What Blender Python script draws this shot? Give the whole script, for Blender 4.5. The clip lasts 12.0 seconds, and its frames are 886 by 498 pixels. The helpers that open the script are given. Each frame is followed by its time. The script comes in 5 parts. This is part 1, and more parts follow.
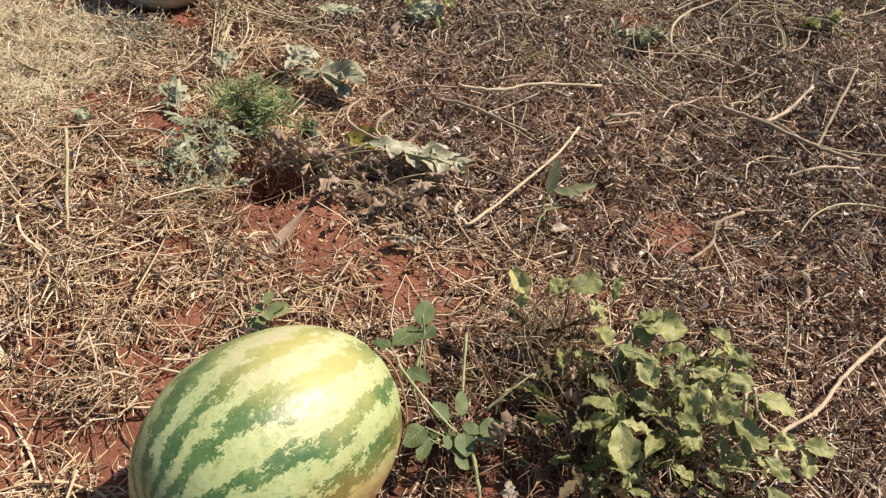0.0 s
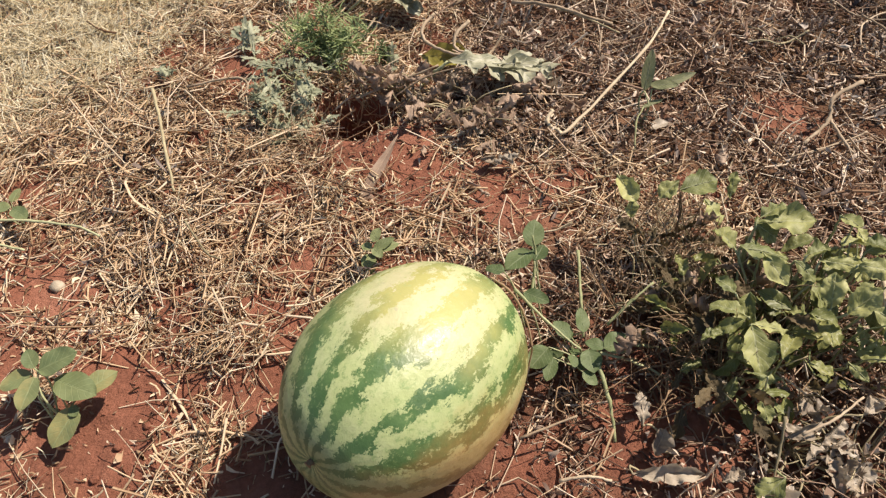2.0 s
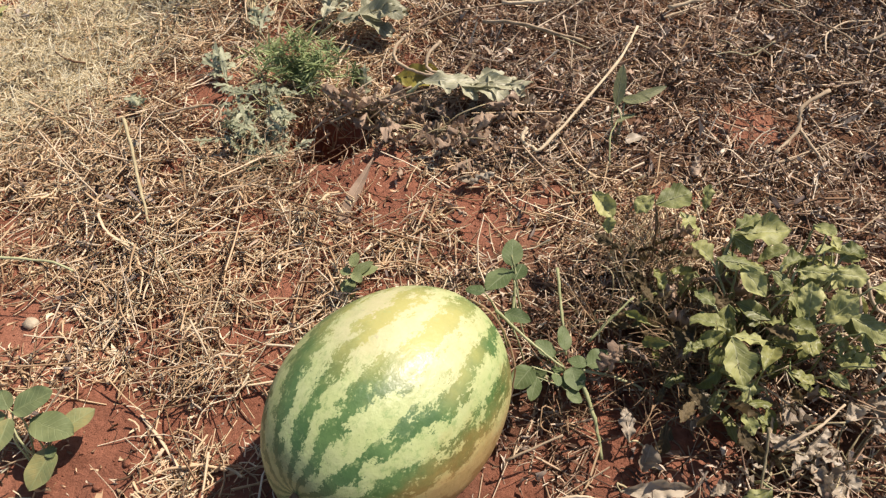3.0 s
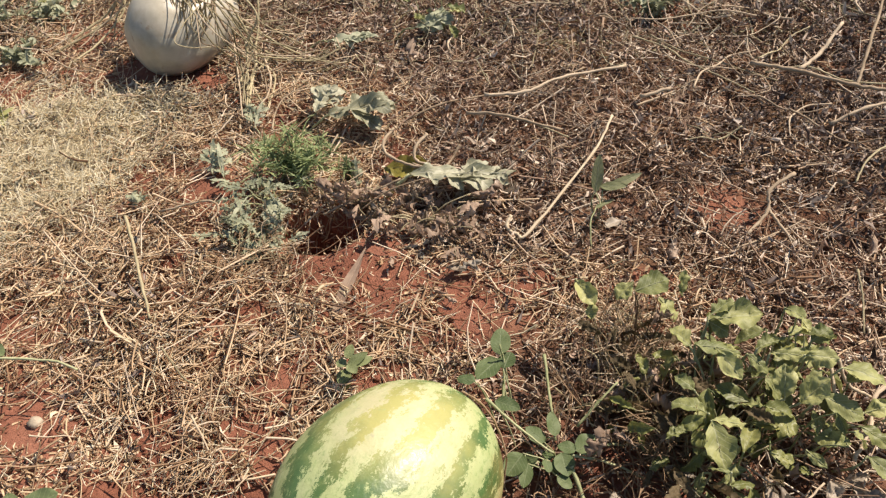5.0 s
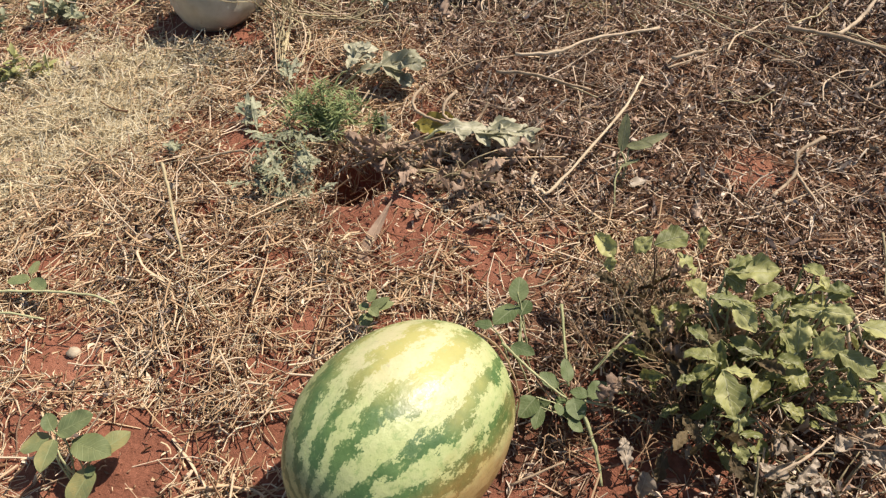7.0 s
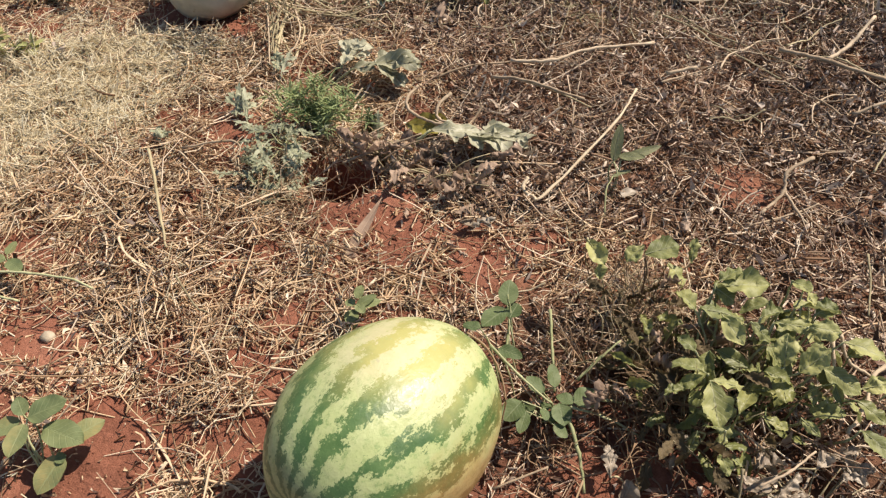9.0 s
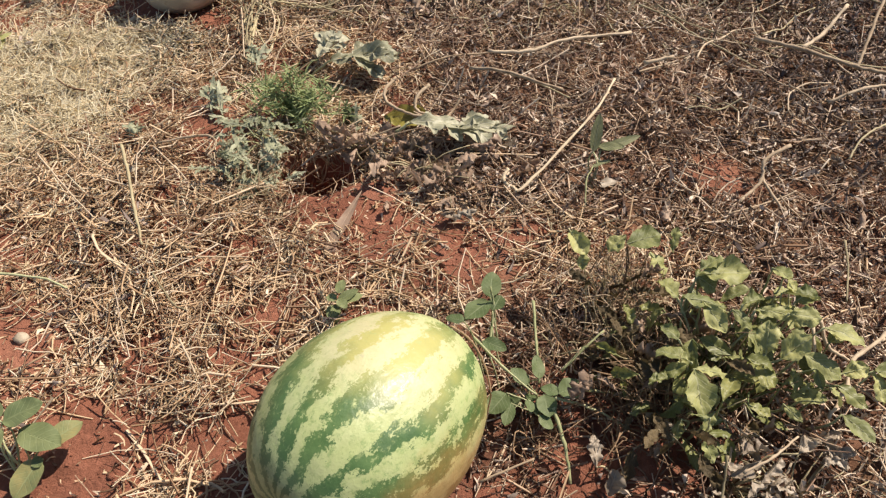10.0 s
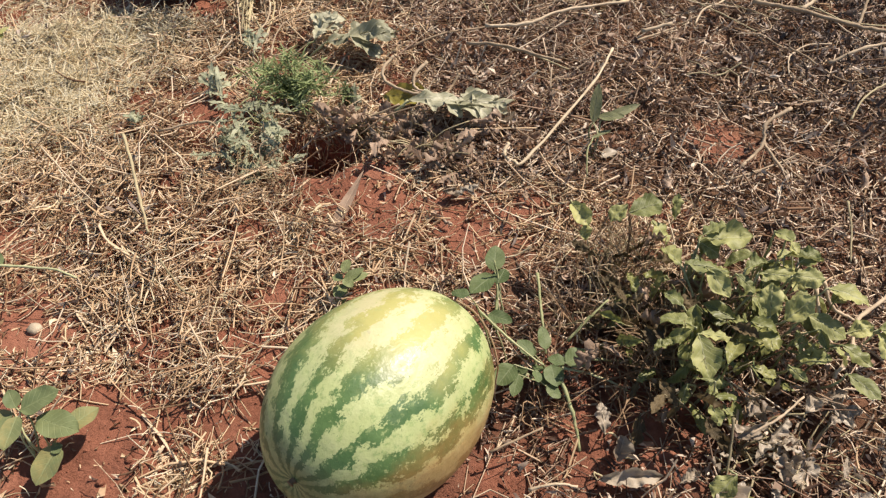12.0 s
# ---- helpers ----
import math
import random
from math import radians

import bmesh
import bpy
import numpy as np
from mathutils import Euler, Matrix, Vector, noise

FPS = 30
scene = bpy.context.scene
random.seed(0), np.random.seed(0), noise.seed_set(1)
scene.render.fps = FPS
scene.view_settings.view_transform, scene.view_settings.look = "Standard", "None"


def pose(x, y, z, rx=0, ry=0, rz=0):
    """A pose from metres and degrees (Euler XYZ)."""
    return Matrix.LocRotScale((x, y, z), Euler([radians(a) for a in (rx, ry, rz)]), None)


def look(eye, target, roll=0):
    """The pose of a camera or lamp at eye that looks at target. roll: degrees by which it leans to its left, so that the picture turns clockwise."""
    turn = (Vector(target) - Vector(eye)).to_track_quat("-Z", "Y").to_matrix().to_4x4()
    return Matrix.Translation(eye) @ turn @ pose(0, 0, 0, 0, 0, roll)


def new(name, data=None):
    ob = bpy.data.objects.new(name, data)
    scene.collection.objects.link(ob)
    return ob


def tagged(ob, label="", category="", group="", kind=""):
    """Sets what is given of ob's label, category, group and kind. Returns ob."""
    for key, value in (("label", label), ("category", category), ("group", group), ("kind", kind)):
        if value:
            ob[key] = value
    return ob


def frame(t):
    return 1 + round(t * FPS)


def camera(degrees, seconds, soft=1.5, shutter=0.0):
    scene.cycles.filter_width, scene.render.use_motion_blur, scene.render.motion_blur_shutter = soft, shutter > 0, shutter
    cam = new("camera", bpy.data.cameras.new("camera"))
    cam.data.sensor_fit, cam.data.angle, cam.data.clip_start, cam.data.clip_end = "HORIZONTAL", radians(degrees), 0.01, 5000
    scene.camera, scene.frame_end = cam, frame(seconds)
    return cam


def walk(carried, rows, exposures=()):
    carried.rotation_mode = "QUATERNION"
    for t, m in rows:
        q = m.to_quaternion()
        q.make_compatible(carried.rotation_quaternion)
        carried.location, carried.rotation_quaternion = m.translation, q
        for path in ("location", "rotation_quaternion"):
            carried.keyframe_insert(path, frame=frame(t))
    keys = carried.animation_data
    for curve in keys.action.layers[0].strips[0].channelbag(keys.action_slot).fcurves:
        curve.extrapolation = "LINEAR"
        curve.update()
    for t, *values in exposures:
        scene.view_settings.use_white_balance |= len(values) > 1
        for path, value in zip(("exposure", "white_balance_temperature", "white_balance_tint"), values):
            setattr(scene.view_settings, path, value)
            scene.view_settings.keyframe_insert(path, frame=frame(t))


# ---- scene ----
cam = camera(63.0, 12.0, soft=1.3)
# seconds, eye x, y, z, yaw, pitch, roll (to the left)
PATH = [
    (0, 0.0000, 0.0000, 0.8558, 0.00, -43.52, 8.27),
    (0.2, -0.0181, 0.0122, 0.8354, -2.94, -42.91, 10.11),
    (0.5, -0.0438, 0.0267, 0.8325, -2.57, -44.49, 9.01),
    (0.7, -0.0470, 0.0274, 0.8291, 3.37, -46.94, 4.51),
    (0.8, -0.0573, 0.0177, 0.8411, 5.19, -48.35, 3.68),
    (1, -0.0709, 0.0111, 0.8372, 6.31, -51.30, 0.33),
    (1.5, -0.0450, 0.0272, 0.8652, 9.12, -51.84, -5.60),
    (2, -0.0404, 0.0290, 0.8643, 8.82, -51.45, -5.03),
    (2.5, -0.0422, 0.0378, 0.8601, 6.89, -52.06, -4.82),
    (2.7, -0.0381, 0.0398, 0.8621, 6.52, -51.41, -5.07),
    (4.3, -0.0433, 0.0371, 0.9074, 6.35, -48.47, -5.56),
    (4.5, -0.0460, 0.0273, 0.9129, 7.65, -47.56, -6.57),
    (5, -0.0289, 0.0411, 0.9358, 4.81, -45.81, -5.72),
    (5.2, -0.0191, 0.0430, 0.9421, 3.55, -41.76, -5.70),
    (5.5, -0.0256, 0.0547, 0.9691, 3.54, -38.81, -3.90),
    (5.7, -0.0397, 0.0519, 0.9876, 6.33, -39.23, -6.66),
    (6, -0.0182, 0.0379, 0.9685, 9.23, -40.14, -8.57),
    (6.2, -0.0264, 0.0324, 0.9476, 7.15, -41.78, -8.40),
    (6.5, -0.0270, 0.0091, 0.9586, 9.53, -44.60, -9.92),
    (6.7, -0.0100, 0.0010, 0.9440, 9.84, -47.26, -9.20),
    (8.3, -0.0317, -0.0185, 0.8982, 6.50, -46.54, -1.34),
    (8.5, -0.0336, -0.0200, 0.9000, 6.72, -46.61, -1.55),
    (9, -0.0356, -0.0117, 0.9064, 5.92, -46.71, -1.85),
    (9.5, -0.0356, -0.0048, 0.9038, 4.31, -46.98, -1.50),
    (10, -0.0423, -0.0067, 0.9006, 3.34, -47.32, -0.88),
    (10.5, -0.0373, -0.0105, 0.9055, 3.38, -47.45, -1.80),
    (11, -0.0395, -0.0220, 0.9087, 3.54, -46.09, -1.94),
    (11.5, -0.0414, -0.0280, 0.9068, 5.49, -47.70, -3.61),
    (12, -0.0357, -0.0153, 0.9022, 4.34, -48.91, -3.81),
]


def held(x, y, z, yaw, pitch, roll):
    a, p = radians(yaw), radians(pitch)
    eye = Vector((x, y, z))
    return look(eye, eye + Vector((-math.sin(a) * math.cos(p), math.cos(a) * math.cos(p), math.sin(p))), roll)


walk(cam, [(t, held(*row)) for t, *row in PATH])

# ---- light ----
SUN_AZ, SUN_EL = 57.0, 51.5          # from +y towards +x, above the horizon
world = bpy.data.worlds.new("sky")
scene.world = world
world.use_nodes = True
wn = world.node_tree.nodes
sky = wn.new("ShaderNodeTexSky")
sky.sky_type, sky.sun_disc = "NISHITA", False
sky.sun_elevation, sky.sun_rotation = radians(SUN_EL), radians(SUN_AZ)
wn["Background"].inputs["Strength"].default_value = 0.070
world.node_tree.links.new(sky.outputs["Color"], wn["Background"].inputs["Color"])
lamp = bpy.data.lights.new("sun", "SUN")
lamp.energy, lamp.angle, lamp.color = 4.8, radians(0.53), (1.0, 0.872, 0.742)
sun = new("sun", lamp)
a, e = radians(SUN_AZ), radians(SUN_EL)
sun.matrix_world = look(Vector((math.sin(a) * math.cos(e), math.cos(a) * math.cos(e), math.sin(e))) * 20, (0, 0, 0))
scene.view_settings.exposure = 0.56


# ---- materials ----
def shader(name, rough=0.7, spec=0.3):
    m = bpy.data.materials.new(name)
    m.use_nodes = True
    nt = m.node_tree
    b = nt.nodes["Principled BSDF"]
    b.inputs["Roughness"].default_value = rough
    b.inputs["Specular IOR Level"].default_value = spec
    return m, nt, b


def node(nt, kind, **values):
    n = nt.nodes.new(kind)
    for key, value in values.items():
        n.inputs[key.replace("_", " ")].default_value = value
    return n


def ramp(nt, source, stops):
    n = nt.nodes.new("ShaderNodeValToRGB")
    els = n.color_ramp.elements
    while len(els) < len(stops):
        els.new(0.5)
    for el, (at, c) in zip(els, stops):
        el.position, el.color = at, (*c, 1)
    nt.links.new(source, n.inputs["Fac"])
    return n.outputs["Color"]


def noise_tex(nt, scale, detail=4.0, rough=0.6, coords=None):
    n = node(nt, "ShaderNodeTexNoise", Scale=scale, Detail=detail, Roughness=rough)
    if coords is None:
        coords = nt.nodes.new("ShaderNodeTexCoord").outputs["Object"]
    nt.links.new(coords, n.inputs["Vector"])
    return n.outputs["Fac"]


def mix(nt, kind, fac, one, two):
    n = nt.nodes.new("ShaderNodeMixRGB")
    n.blend_type = kind
    for socket, value in zip(("Fac", "Color1", "Color2"), (fac, one, two)):
        if hasattr(value, "is_output"):
            nt.links.new(value, n.inputs[socket])
        else:
            n.inputs[socket].default_value = value if socket == "Fac" else (*value, 1)
    return n.outputs["Color"]


def maths(nt, op, *values):
    n = nt.nodes.new("ShaderNodeMath")
    n.operation = op
    for socket, value in zip(n.inputs, values):
        if hasattr(value, "is_output"):
            nt.links.new(value, socket)
        else:
            socket.default_value = value
    return n.outputs[0]


def relief(nt, b, height, strength, distance):
    n = node(nt, "ShaderNodeBump", Strength=strength, Distance=distance)
    nt.links.new(height, n.inputs["Height"])
    nt.links.new(n.outputs["Normal"], b.inputs["Normal"])


def see_through(m, nt, b, colour, share):
    """Lets sunlight glow through a thin leaf or straw."""
    t = nt.nodes.new("ShaderNodeBsdfTranslucent")
    nt.links.new(colour, t.inputs["Color"])
    n = node(nt, "ShaderNodeMixShader", Fac=share)
    nt.links.new(b.outputs[0], n.inputs[1])
    nt.links.new(t.outputs[0], n.inputs[2])
    nt.links.new(n.outputs[0], nt.nodes["Material Output"].inputs["Surface"])


def litter_mat(name, stops, rough=0.6, share=0.15, grain=260.0, spec=0.35, mottle=0.35):
    m, nt, b = shader(name, rough, spec)
    island = nt.nodes.new("ShaderNodeNewGeometry").outputs["Random Per Island"]
    c = ramp(nt, island, stops)
    c = mix(nt, "MULTIPLY", mottle, c, ramp(nt, noise_tex(nt, grain, 3), [(0.3, (0.45, 0.42, 0.4)), (0.7, (1.0, 1.0, 1.0))]))
    nt.links.new(c, b.inputs["Base Color"])
    see_through(m, nt, b, c, share)
    return m


def leaf_mat(name, stops, vein, scale=22.0, rough=0.45, share=0.2):
    """stops over blotchy noise and a random shift for each leaf; vein: the tone of the fine net."""
    m, nt, b = shader(name, rough, 0.4)
    rnd = nt.nodes.new("ShaderNodeObjectInfo").outputs["Random"]
    at = maths(nt, "ADD", maths(nt, "MULTIPLY", noise_tex(nt, scale, 5, 0.65), 0.75), maths(nt, "MULTIPLY", rnd, 0.3))
    c = ramp(nt, at, stops)
    along, across = (nt.nodes.new("ShaderNodeAttribute") for _ in range(2))        # from the leaf's base to its tip, from midrib to edge
    along.attribute_name, across.attribute_name = "leaf_along", "leaf_across"
    middle = ramp(nt, across.outputs["Fac"], [(0.03, (1, 1, 1)), (0.08, (0, 0, 0))])
    slant = maths(nt, "SUBTRACT", maths(nt, "MULTIPLY", along.outputs["Fac"], 7.0), maths(nt, "MULTIPLY", across.outputs["Fac"], 1.7))
    side = ramp(nt, maths(nt, "ABSOLUTE", maths(nt, "SUBTRACT", maths(nt, "FRACT", slant), 0.5)), [(0.41, (0, 0, 0)), (0.48, (1, 1, 1))])
    net = maths(nt, "MAXIMUM", middle, maths(nt, "MULTIPLY", side, 0.7))
    c = mix(nt, "MIX", maths(nt, "MULTIPLY", net, 0.55), c, vein)
    nt.links.new(c, b.inputs["Base Color"])
    relief(nt, b, maths(nt, "SUBTRACT", noise_tex(nt, scale * 7, 3), maths(nt, "MULTIPLY", net, 0.6)), 0.45, 0.0012)
    see_through(m, nt, b, c, share)
    return m


def soil_mat():
    m, nt, b = shader("red_soil", 0.95, 0.1)
    big = ramp(nt, noise_tex(nt, 6, 5), [(0.3, (0.19, 0.078, 0.050)), (0.5, (0.30, 0.125, 0.080)), (0.72, (0.41, 0.19, 0.125))])
    fine = ramp(nt, noise_tex(nt, 120, 6, 0.7), [(0.3, (0.5, 0.48, 0.46)), (0.65, (1, 1, 1))])
    c = mix(nt, "MULTIPLY", 0.7, big, fine)
    crumbs = ramp(nt, noise_tex(nt, 420, 3, 0.6), [(0.62, (0, 0, 0)), (0.72, (1, 1, 1))])
    c = mix(nt, "MIX", maths(nt, "MULTIPLY", crumbs, 0.35), c, (0.46, 0.27, 0.17))
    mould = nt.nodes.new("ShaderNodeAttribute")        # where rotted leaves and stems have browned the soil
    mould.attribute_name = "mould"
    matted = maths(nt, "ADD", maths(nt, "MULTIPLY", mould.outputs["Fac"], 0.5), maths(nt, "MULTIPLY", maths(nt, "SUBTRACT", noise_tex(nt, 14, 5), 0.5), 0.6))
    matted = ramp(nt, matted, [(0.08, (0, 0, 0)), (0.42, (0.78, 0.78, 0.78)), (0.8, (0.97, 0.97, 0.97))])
    stems = ramp(nt, noise_tex(nt, 26, 8, 0.75), [(0.3, (0.055, 0.027, 0.018)), (0.48, (0.13, 0.063, 0.042)), (0.7, (0.25, 0.135, 0.088))])
    stems = mix(nt, "MIX", ramp(nt, noise_tex(nt, 0.9, 4), [(0.42, (0, 0, 0)), (0.62, (1, 1, 1))]), stems, ramp(nt, noise_tex(nt, 30, 8, 0.75), [(0.3, (0.06, 0.04, 0.024)), (0.7, (0.25, 0.18, 0.10))]))
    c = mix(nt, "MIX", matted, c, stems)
    nt.links.new(c, b.inputs["Base Color"])
    relief(nt, b, noise_tex(nt, 150, 8, 0.72), 0.9, 0.006)
    return m


def melon_mat():
    """Pale rind with jagged green stripes along x, a yellow flank on the upper side, and soil dust."""
    m, nt, b = shader("striped_rind", 0.33, 0.7)
    coords = nt.nodes.new("ShaderNodeTexCoord").outputs["Object"]
    sep = nt.nodes.new("ShaderNodeSeparateXYZ")
    nt.links.new(coords, sep.inputs[0])
    x, y, z = sep.outputs
    angle = maths(nt, "DIVIDE", maths(nt, "ARCTAN2", z, y), 2 * math.pi)
    stretch = nt.nodes.new("ShaderNodeMapping")
    stretch.inputs["Scale"].default_value = (0.55, 1, 1)
    nt.links.new(coords, stretch.inputs["Vector"])
    st = stretch.outputs[0]
    wob = maths(nt, "MULTIPLY", maths(nt, "SUBTRACT", noise_tex(nt, 13, 2, 0.5, st), 0.5), 1.1)
    wob = maths(nt, "ADD", wob, maths(nt, "MULTIPLY", maths(nt, "SUBTRACT", noise_tex(nt, 60, 5, 0.8, st), 0.5), 1.6))
    wave = maths(nt, "SINE", maths(nt, "MULTIPLY", maths(nt, "ADD", maths(nt, "ADD", maths(nt, "MULTIPLY", angle, 13.0), 0.53), wob), 2 * math.pi))
    wave = maths(nt, "ADD", wave, maths(nt, "MULTIPLY", maths(nt, "SUBTRACT", noise_tex(nt, 210, 5, 0.85, coords), 0.5), 3.8))
    stripe = ramp(nt, maths(nt, "ADD", maths(nt, "MULTIPLY", wave, 0.5), 0.5), [(0.49, (0, 0, 0)), (0.63, (1, 1, 1))])
    # yellow flank round a point on the upper side, with an uneven edge
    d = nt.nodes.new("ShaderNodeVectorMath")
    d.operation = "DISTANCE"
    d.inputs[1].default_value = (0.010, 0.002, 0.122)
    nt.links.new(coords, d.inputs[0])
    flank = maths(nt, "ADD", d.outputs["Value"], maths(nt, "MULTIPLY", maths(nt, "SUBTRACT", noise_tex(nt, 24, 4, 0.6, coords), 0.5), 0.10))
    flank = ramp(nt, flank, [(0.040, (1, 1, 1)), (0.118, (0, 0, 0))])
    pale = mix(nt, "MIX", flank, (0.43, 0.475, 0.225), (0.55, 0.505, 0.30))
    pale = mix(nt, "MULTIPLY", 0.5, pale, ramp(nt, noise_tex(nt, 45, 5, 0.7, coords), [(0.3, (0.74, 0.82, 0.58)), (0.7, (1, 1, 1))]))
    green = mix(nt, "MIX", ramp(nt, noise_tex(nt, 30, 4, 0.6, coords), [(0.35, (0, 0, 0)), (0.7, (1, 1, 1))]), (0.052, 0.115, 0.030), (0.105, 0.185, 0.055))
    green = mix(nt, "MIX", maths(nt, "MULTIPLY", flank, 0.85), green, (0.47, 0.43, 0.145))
    net = ramp(nt, noise_tex(nt, 150, 5, 0.8, st), [(0.52, (0, 0, 0)), (0.60, (1, 1, 1))])
    pale = mix(nt, "MIX", maths(nt, "MULTIPLY", maths(nt, "MULTIPLY", net, maths(nt, "SUBTRACT", 1.0, maths(nt, "MULTIPLY", flank, 0.8))), 0.55), pale, (0.17, 0.27, 0.08))
    green = mix(nt, "MIX", maths(nt, "MULTIPLY", ramp(nt, noise_tex(nt, 120, 4, 0.75, st), [(0.57, (0, 0, 0)), (0.66, (1, 1, 1))]), 0.6), green, (0.35, 0.41, 0.17))
    c = mix(nt, "MIX", stripe, pale, green)
    # soil stain on the low flank
    low = maths(nt, "ADD", maths(nt, "ADD", z, maths(nt, "MULTIPLY", y, 0.8)), maths(nt, "MULTIPLY", maths(nt, "SUBTRACT", noise_tex(nt, 22, 5, 0.65, st), 0.5), 0.16))
    dust = ramp(nt, maths(nt, "ADD", low, 0.5), [(0.41, (1, 1, 1)), (0.49, (0, 0, 0))])
    c = mix(nt, "MIX", maths(nt, "MULTIPLY", dust, 0.58), c, (0.48, 0.215, 0.075))
    end = maths(nt, "ADD", maths(nt, "MULTIPLY", x, -1.0), maths(nt, "MULTIPLY", maths(nt, "SUBTRACT", noise_tex(nt, 60, 4, 0.7, coords), 0.5), 0.03))
    c = mix(nt, "MIX", maths(nt, "MULTIPLY", ramp(nt, end, [(0.148, (0, 0, 0)), (0.166, (1, 1, 1))]), 0.6), c, (0.075, 0.10, 0.035))
    scars = ramp(nt, noise_tex(nt, 75, 2, 0.5, coords), [(0.74, (0, 0, 0)), (0.78, (1, 1, 1))])
    c = mix(nt, "MIX", maths(nt, "MULTIPLY", scars, 0.5), c, (0.36, 0.33, 0.22))
    nt.links.new(c, b.inputs["Base Color"])
    gloss = maths(nt, "ADD", maths(nt, "MULTIPLY", noise_tex(nt, 48, 5, 0.7, coords), 0.50), 0.17)
    nt.links.new(gloss, b.inputs["Roughness"])
    relief(nt, b, noise_tex(nt, 46, 5, 0.6, coords), 0.42, 0.004)
    return m


def pale_melon_mat():
    m, nt, b = shader("cream_rind", 0.30, 0.5)
    c = ramp(nt, noise_tex(nt, 9, 5, 0.6), [(0.3, (0.30, 0.265, 0.19)), (0.5, (0.47, 0.435, 0.345)), (0.72, (0.58, 0.545, 0.46))])
    spots = ramp(nt, noise_tex(nt, 38, 2, 0.5), [(0.66, (0, 0, 0)), (0.73, (1, 1, 1))])
    c = mix(nt, "MIX", maths(nt, "MULTIPLY", spots, 0.6), c, (0.25, 0.16, 0.09))
    smears = ramp(nt, noise_tex(nt, 16, 6, 0.7), [(0.52, (0, 0, 0)), (0.75, (1, 1, 1))])
    c = mix(nt, "MIX", maths(nt, "MULTIPLY", smears, 0.45), c, (0.33, 0.235, 0.15))
    nt.links.new(c, b.inputs["Base Color"])
    relief(nt, b, noise_tex(nt, 60, 4), 0.15, 0.002)
    return m


def wood_mat(name, dark, light, share=0.0):
    m, nt, b = shader(name, 0.75, 0.25)
    rnd = nt.nodes.new("ShaderNodeObjectInfo").outputs["Random"]
    at = maths(nt, "ADD", maths(nt, "MULTIPLY", noise_tex(nt, 45, 6, 0.7), 0.8), maths(nt, "MULTIPLY", maths(nt, "SUBTRACT", rnd, 0.4), 0.35))
    c = ramp(nt, at, [(0.2, dark), (0.65, light)])
    nt.links.new(c, b.inputs["Base Color"])
    relief(nt, b, noise_tex(nt, 300, 5), 0.6, 0.001)
    return m


SOIL = soil_mat()
RIND = melon_mat()
CREAM = pale_melon_mat()
STRAW = litter_mat("straw", [(0.0, (0.15, 0.085, 0.05)), (0.18, (0.36, 0.22, 0.125)), (0.40, (0.62, 0.435, 0.26)), (0.72, (0.84, 0.645, 0.42)), (1.0, (0.94, 0.80, 0.61))], 0.42, 0.2)
HAY = litter_mat("bleached_grass", [(0.0, (0.66, 0.54, 0.34)), (0.3, (0.84, 0.73, 0.49)), (1.0, (0.95, 0.89, 0.70))], 0.42, 0.28, mottle=0.15)
TANSTEM = litter_mat("tan_stems", [(0.0, (0.15, 0.09, 0.06)), (0.3, (0.36, 0.235, 0.155)), (0.62, (0.62, 0.455, 0.31)), (1.0, (0.94, 0.81, 0.63))], 0.42, 0.15)
TWIGS = litter_mat("brown_stems", [(0.0, (0.15, 0.09, 0.06)), (0.3, (0.29, 0.18, 0.115)), (0.58, (0.55, 0.405, 0.27)), (1.0, (0.90, 0.78, 0.60))], 0.5, 0.15)
CRISP = litter_mat("withered_leaf", [(0.0, (0.065, 0.035, 0.025)), (0.35, (0.22, 0.13, 0.088)), (0.68, (0.46, 0.325, 0.235)), (1.0, (0.84, 0.72, 0.58))], 0.5, 0.14, 120)
DAMP = litter_mat("rotted_leaf", [(0.0, (0.06, 0.042, 0.035)), (0.45, (0.17, 0.125, 0.105)), (0.8, (0.36, 0.29, 0.245)), (1.0, (0.66, 0.58, 0.50))], 0.6, 0.15, 120)
OLIVESTEM = litter_mat("olive_stems", [(0.0, (0.18, 0.16, 0.085)), (0.45, (0.44, 0.39, 0.22)), (1.0, (0.86, 0.79, 0.56))], 0.5, 0.25)
ROOTLET = litter_mat("dark_rootlets", [(0.0, (0.05, 0.028, 0.019)), (0.7, (0.14, 0.072, 0.048)), (1.0, (0.22, 0.13, 0.08))])
VINE = wood_mat("dry_vine", (0.24, 0.17, 0.105), (0.60, 0.48, 0.335))
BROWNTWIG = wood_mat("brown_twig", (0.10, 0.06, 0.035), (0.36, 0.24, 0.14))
PALEWOOD = wood_mat("bleached_stick", (0.38, 0.29, 0.18), (0.74, 0.62, 0.44))
DARKVINE = wood_mat("grey_vine", (0.17, 0.14, 0.08), (0.48, 0.41, 0.25))
GREENSTEM = wood_mat("green_stem", (0.10, 0.13, 0.05), (0.27, 0.29, 0.13))
CITRON = leaf_mat("yellow_green_leaf", [(0.25, (0.095, 0.115, 0.035)), (0.42, (0.22, 0.235, 0.082)), (0.62, (0.39, 0.39, 0.15)), (0.85, (0.53, 0.51, 0.22)), (0.98, (0.38, 0.31, 0.10))], (0.43, 0.44, 0.27), rough=0.55)
PALESTEM = wood_mat("pale_green_stem", (0.22, 0.24, 0.11), (0.47, 0.47, 0.27))
